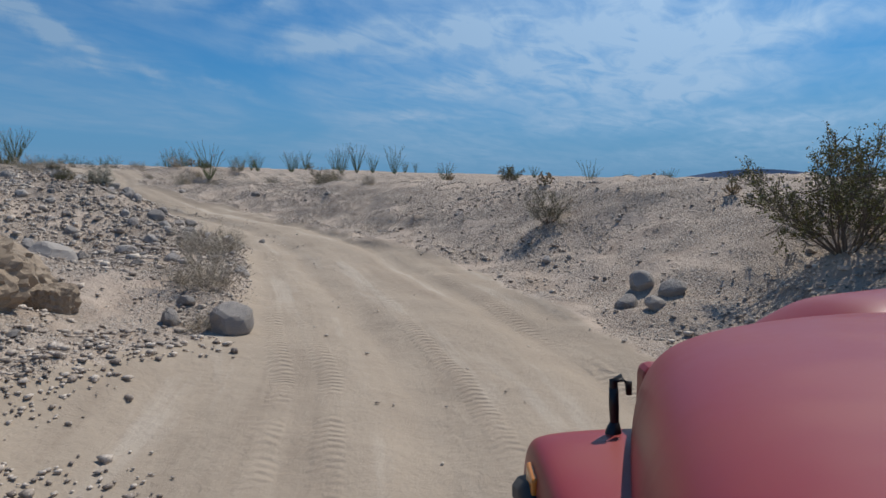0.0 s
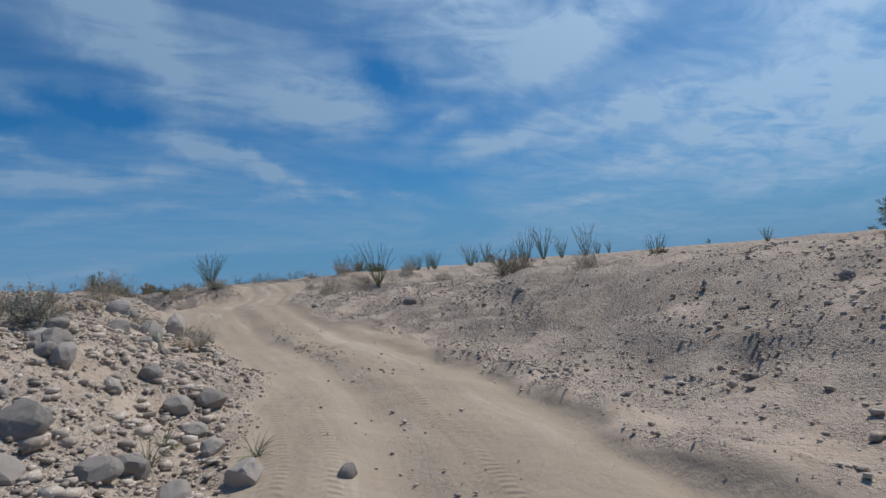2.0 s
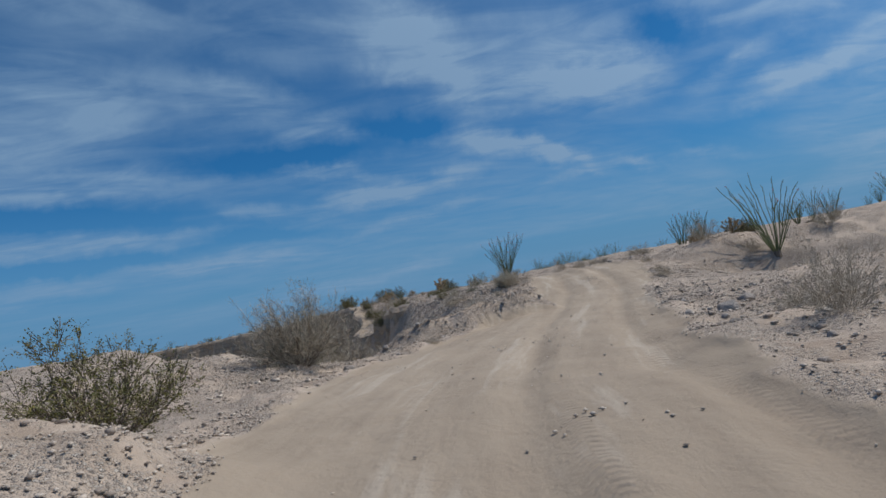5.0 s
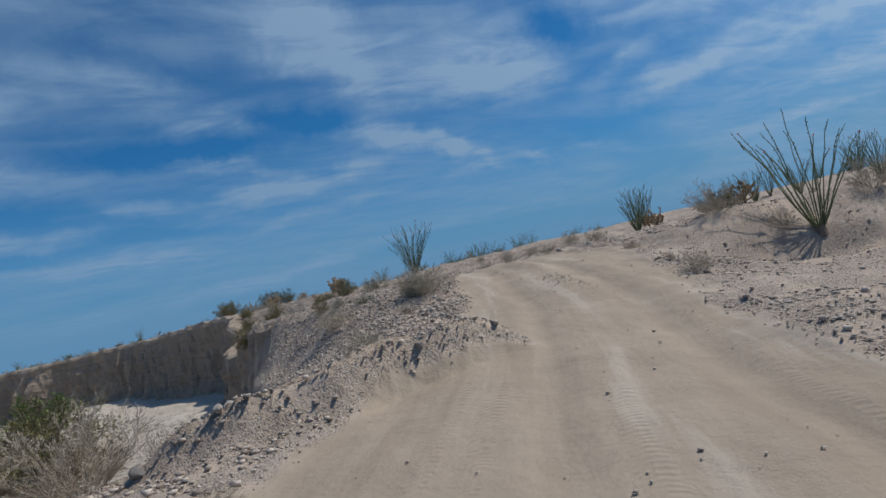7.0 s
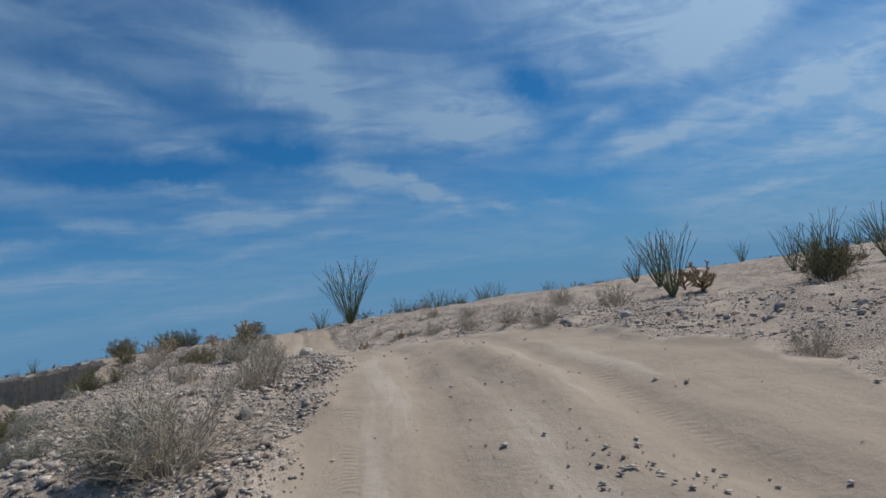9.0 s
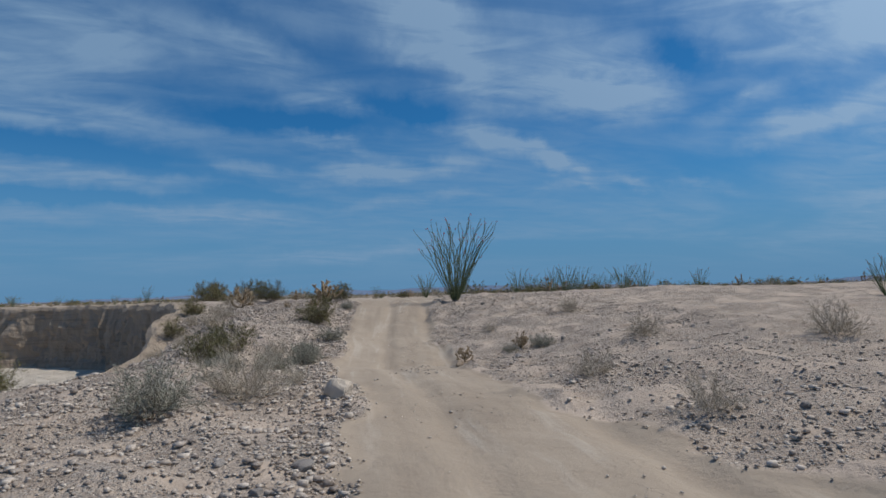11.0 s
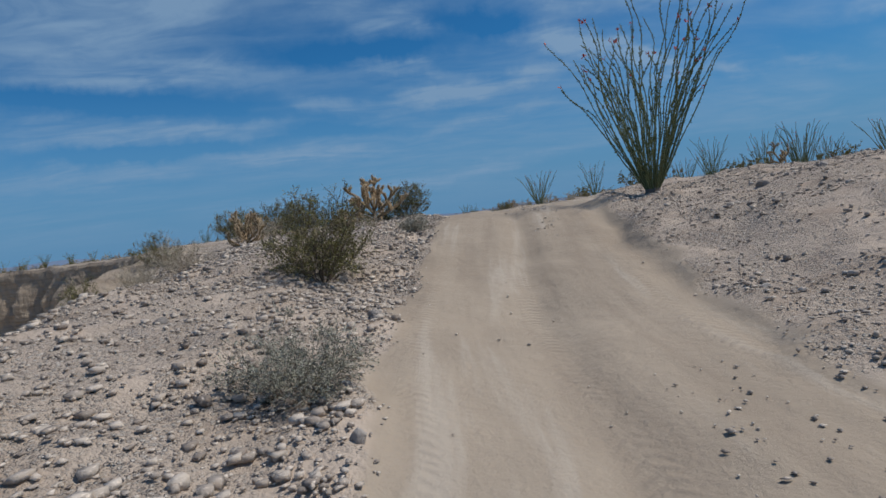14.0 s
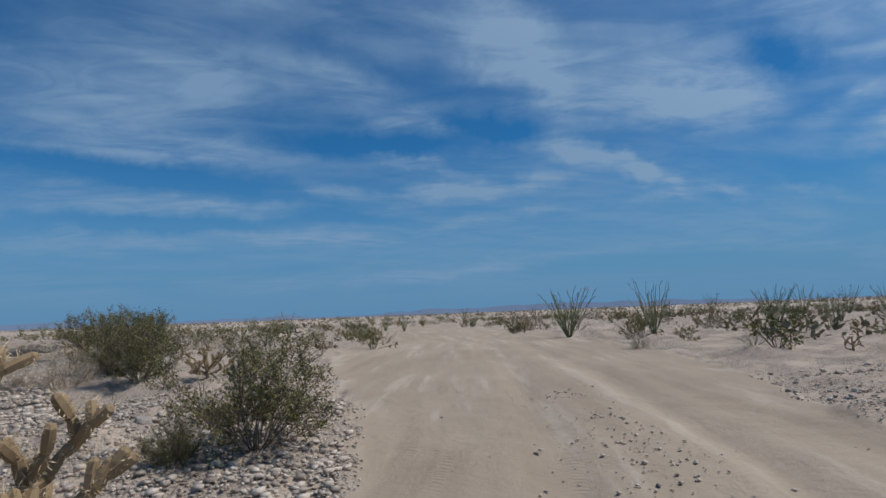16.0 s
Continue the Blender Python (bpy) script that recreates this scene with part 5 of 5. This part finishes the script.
def bevel_box(name, lo, hi, mat, parent, r=0.02, label=""):
    bm = bmesh.new()
    bmesh.ops.create_cube(bm, size=1)
    for w in bm.verts:
        w.co = Vector([lo[i] + (w.co[i] + 0.5) * (hi[i] - lo[i]) for i in range(3)])
    bmesh.ops.bevel(bm, geom=bm.edges[:], offset=r, segments=3, profile=0.5, affect="EDGES")
    return part(name, bm, mat, parent, label)


def off_road_car():
    car = new("off_road_car")
    # hood: cross-sections from the front lip back to the windscreen
    prof = [(0.0, -0.40), (0.0, -0.22), (0.012, -0.12), (0.05, -0.045), (0.11, 0.0), (0.22, 0.035), (0.42, 0.065), (0.62, 0.08), (0.82, 0.08), (1.02, 0.065), (1.22, 0.035), (1.33, 0.0), (1.39, -0.045), (1.43, -0.12), (1.44, -0.40)]
    secs = []
    for y, x0, w, z in ((1.66, 0.535, 0.93, 1.045), (1.64, 0.53, 0.94, 1.075), (1.55, 0.495, 0.965, 1.10), (1.2, 0.39, 1.02, 1.125), (0.8, 0.275, 1.08, 1.14), (0.45, 0.17, 1.12, 1.15)):
        secs.append([(x0 + 0.02 + px * w, y, z + pz * (1.0 if pz > -0.3 else 0.75)) for px, pz in prof])
    loft("hood", secs, PAINT, car, "sun-faded dusty red hood")
    # raised centre panel ahead of the lip
    secs = []
    for y, lift in ((1.66, 0.0), (1.70, 0.055), (1.80, 0.085), (2.0, 0.075), (2.12, 0.03)):
        secs.append([(1.06 + 0.55 * k / 6, y, 1.005 + 0.085 * min(1, k / 2) + 0.02 * k / 6 + lift * (0.2 + 0.85 * math.sin(0.5 * math.pi * k / 6))) for k in range(7)])
    loft("hood_panel", secs, PAINT, car, "raised red centre panel of the hood")
    # front fenders with rounded outer lips
    for name, sx in (("fender", 1), ("fender", -1)):
        secs = []
        for y, z in ((1.71, 0.64), (1.70, 0.74), (1.665, 0.815), (1.60, 0.84), (1.3, 0.845), (0.9, 0.84), (0.5, 0.80)):
            row = []
            for x, dz in ((0.265, -0.16), (0.265, -0.05), (0.275, -0.015), (0.305, 0.0), (0.42, 0.012), (0.58, 0.018)):
                row.append((x if sx == 1 else 2 * 1.2 - x, y, z + dz))
            secs.append(row if sx == 1 else row[::-1])
        loft(name, secs, PAINT, car)
        x = 0.26 if sx == 1 else 2.14
        lamp = bevel_box("side_marker", (min(x - 0.014, x + 0.012), 1.46, 0.62), (max(x - 0.014, x + 0.012), 1.56, 0.79), AMBER, car, 0.008, "amber side marker lamp")
        wheel = new("wheel")
        wheel.parent = car
        c = (0.41 if sx == 1 else 1.99, 1.42, 0.39)
        lathe("tyre", [(-0.13, 0.22), (-0.14, 0.33), (-0.115, 0.38), (0.115, 0.38), (0.14, 0.33), (0.13, 0.22)], BLACK, wheel, c)
        lathe("rim", [(-0.125, 0.225), (-0.11, 0.20), (-0.04, 0.16), (-0.05, 0.05), (-0.05, 0.001)], GREY, wheel, c)
        for k in range(26):
            a = 2 * math.pi * k / 26
            bm = bmesh.new()
            bmesh.ops.create_cube(bm, size=1)
            bmesh.ops.transform(bm, matrix=Matrix.Translation(c) @ Matrix.Rotation(a, 4, "X") @ Matrix.Translation((0, 0, 0.382)) @ Matrix.Rotation(0.3 * (-1) ** k, 4, "Z") @ Matrix.Diagonal((0.25, 0.055, 0.03, 1)), verts=bm.verts)
            part("tread_block", bm, BLACK, wheel)
    # rubber flare ahead of the near fender
    v, f = [], []
    tube([(0.265, 1.40, 0.70), (0.26, 1.50, 0.725), (0.26, 1.60, 0.69), (0.27, 1.66, 0.58), (0.28, 1.68, 0.45)], [0.03, 0.04, 0.045, 0.04, 0.035], 10, v, f)
    soup("fender_flare", v, f, BLACK, car, True)["label"] = "black rubber fender flare"
    # hood latch: hook, strap and foot
    latch = new("hood_latch")
    latch.parent = car
    v, f = [], []
    tube([(0.478, 1.585, 0.865), (0.474, 1.585, 0.93), (0.472, 1.585, 0.975)], [0.011, 0.013, 0.012], 10, v, f)
    soup("strap", v, f, STEEL, latch, True)
    v, f = [], []
    tube([(0.472, 1.585, 0.965), (0.472, 1.587, 0.992), (0.49, 1.59, 1.0), (0.512, 1.592, 0.985), (0.514, 1.592, 0.955)], [0.011, 0.012, 0.011, 0.010, 0.008], 10, v, f)
    soup("hook", v, f, STEEL, latch, True)
    v, f = [], []
    tube([(0.470, 1.58, 0.84), (0.476, 1.585, 0.862), (0.478, 1.585, 0.885)], [0.021, 0.02, 0.012], 10, v, f)
    soup("foot", v, f, STEEL, latch, True)
    bevel_box("grille", (0.56, 1.60, 0.50), (1.84, 1.70, 1.02), PAINT, car, 0.03)
    bevel_box("body", (0.22, -2.0, 0.45), (2.18, 0.44, 1.08), PAINT, car, 0.06)
    for x in (0.30, 2.1):
        wheel = new("wheel")
        wheel.parent = car
        lathe("tyre", [(-0.13, 0.22), (-0.14, 0.33), (-0.115, 0.38), (0.115, 0.38), (0.14, 0.33), (0.13, 0.22)], BLACK, wheel, (x, -1.15, 0.39))
        lathe("rim", [(-0.125, 0.225), (-0.11, 0.20), (-0.04, 0.16), (-0.05, 0.05), (-0.05, 0.001)], GREY, wheel, (x, -1.15, 0.39))
    return tagged(car, "dusty red off-road car with black hood latches on sand", "car")


off_road_car()
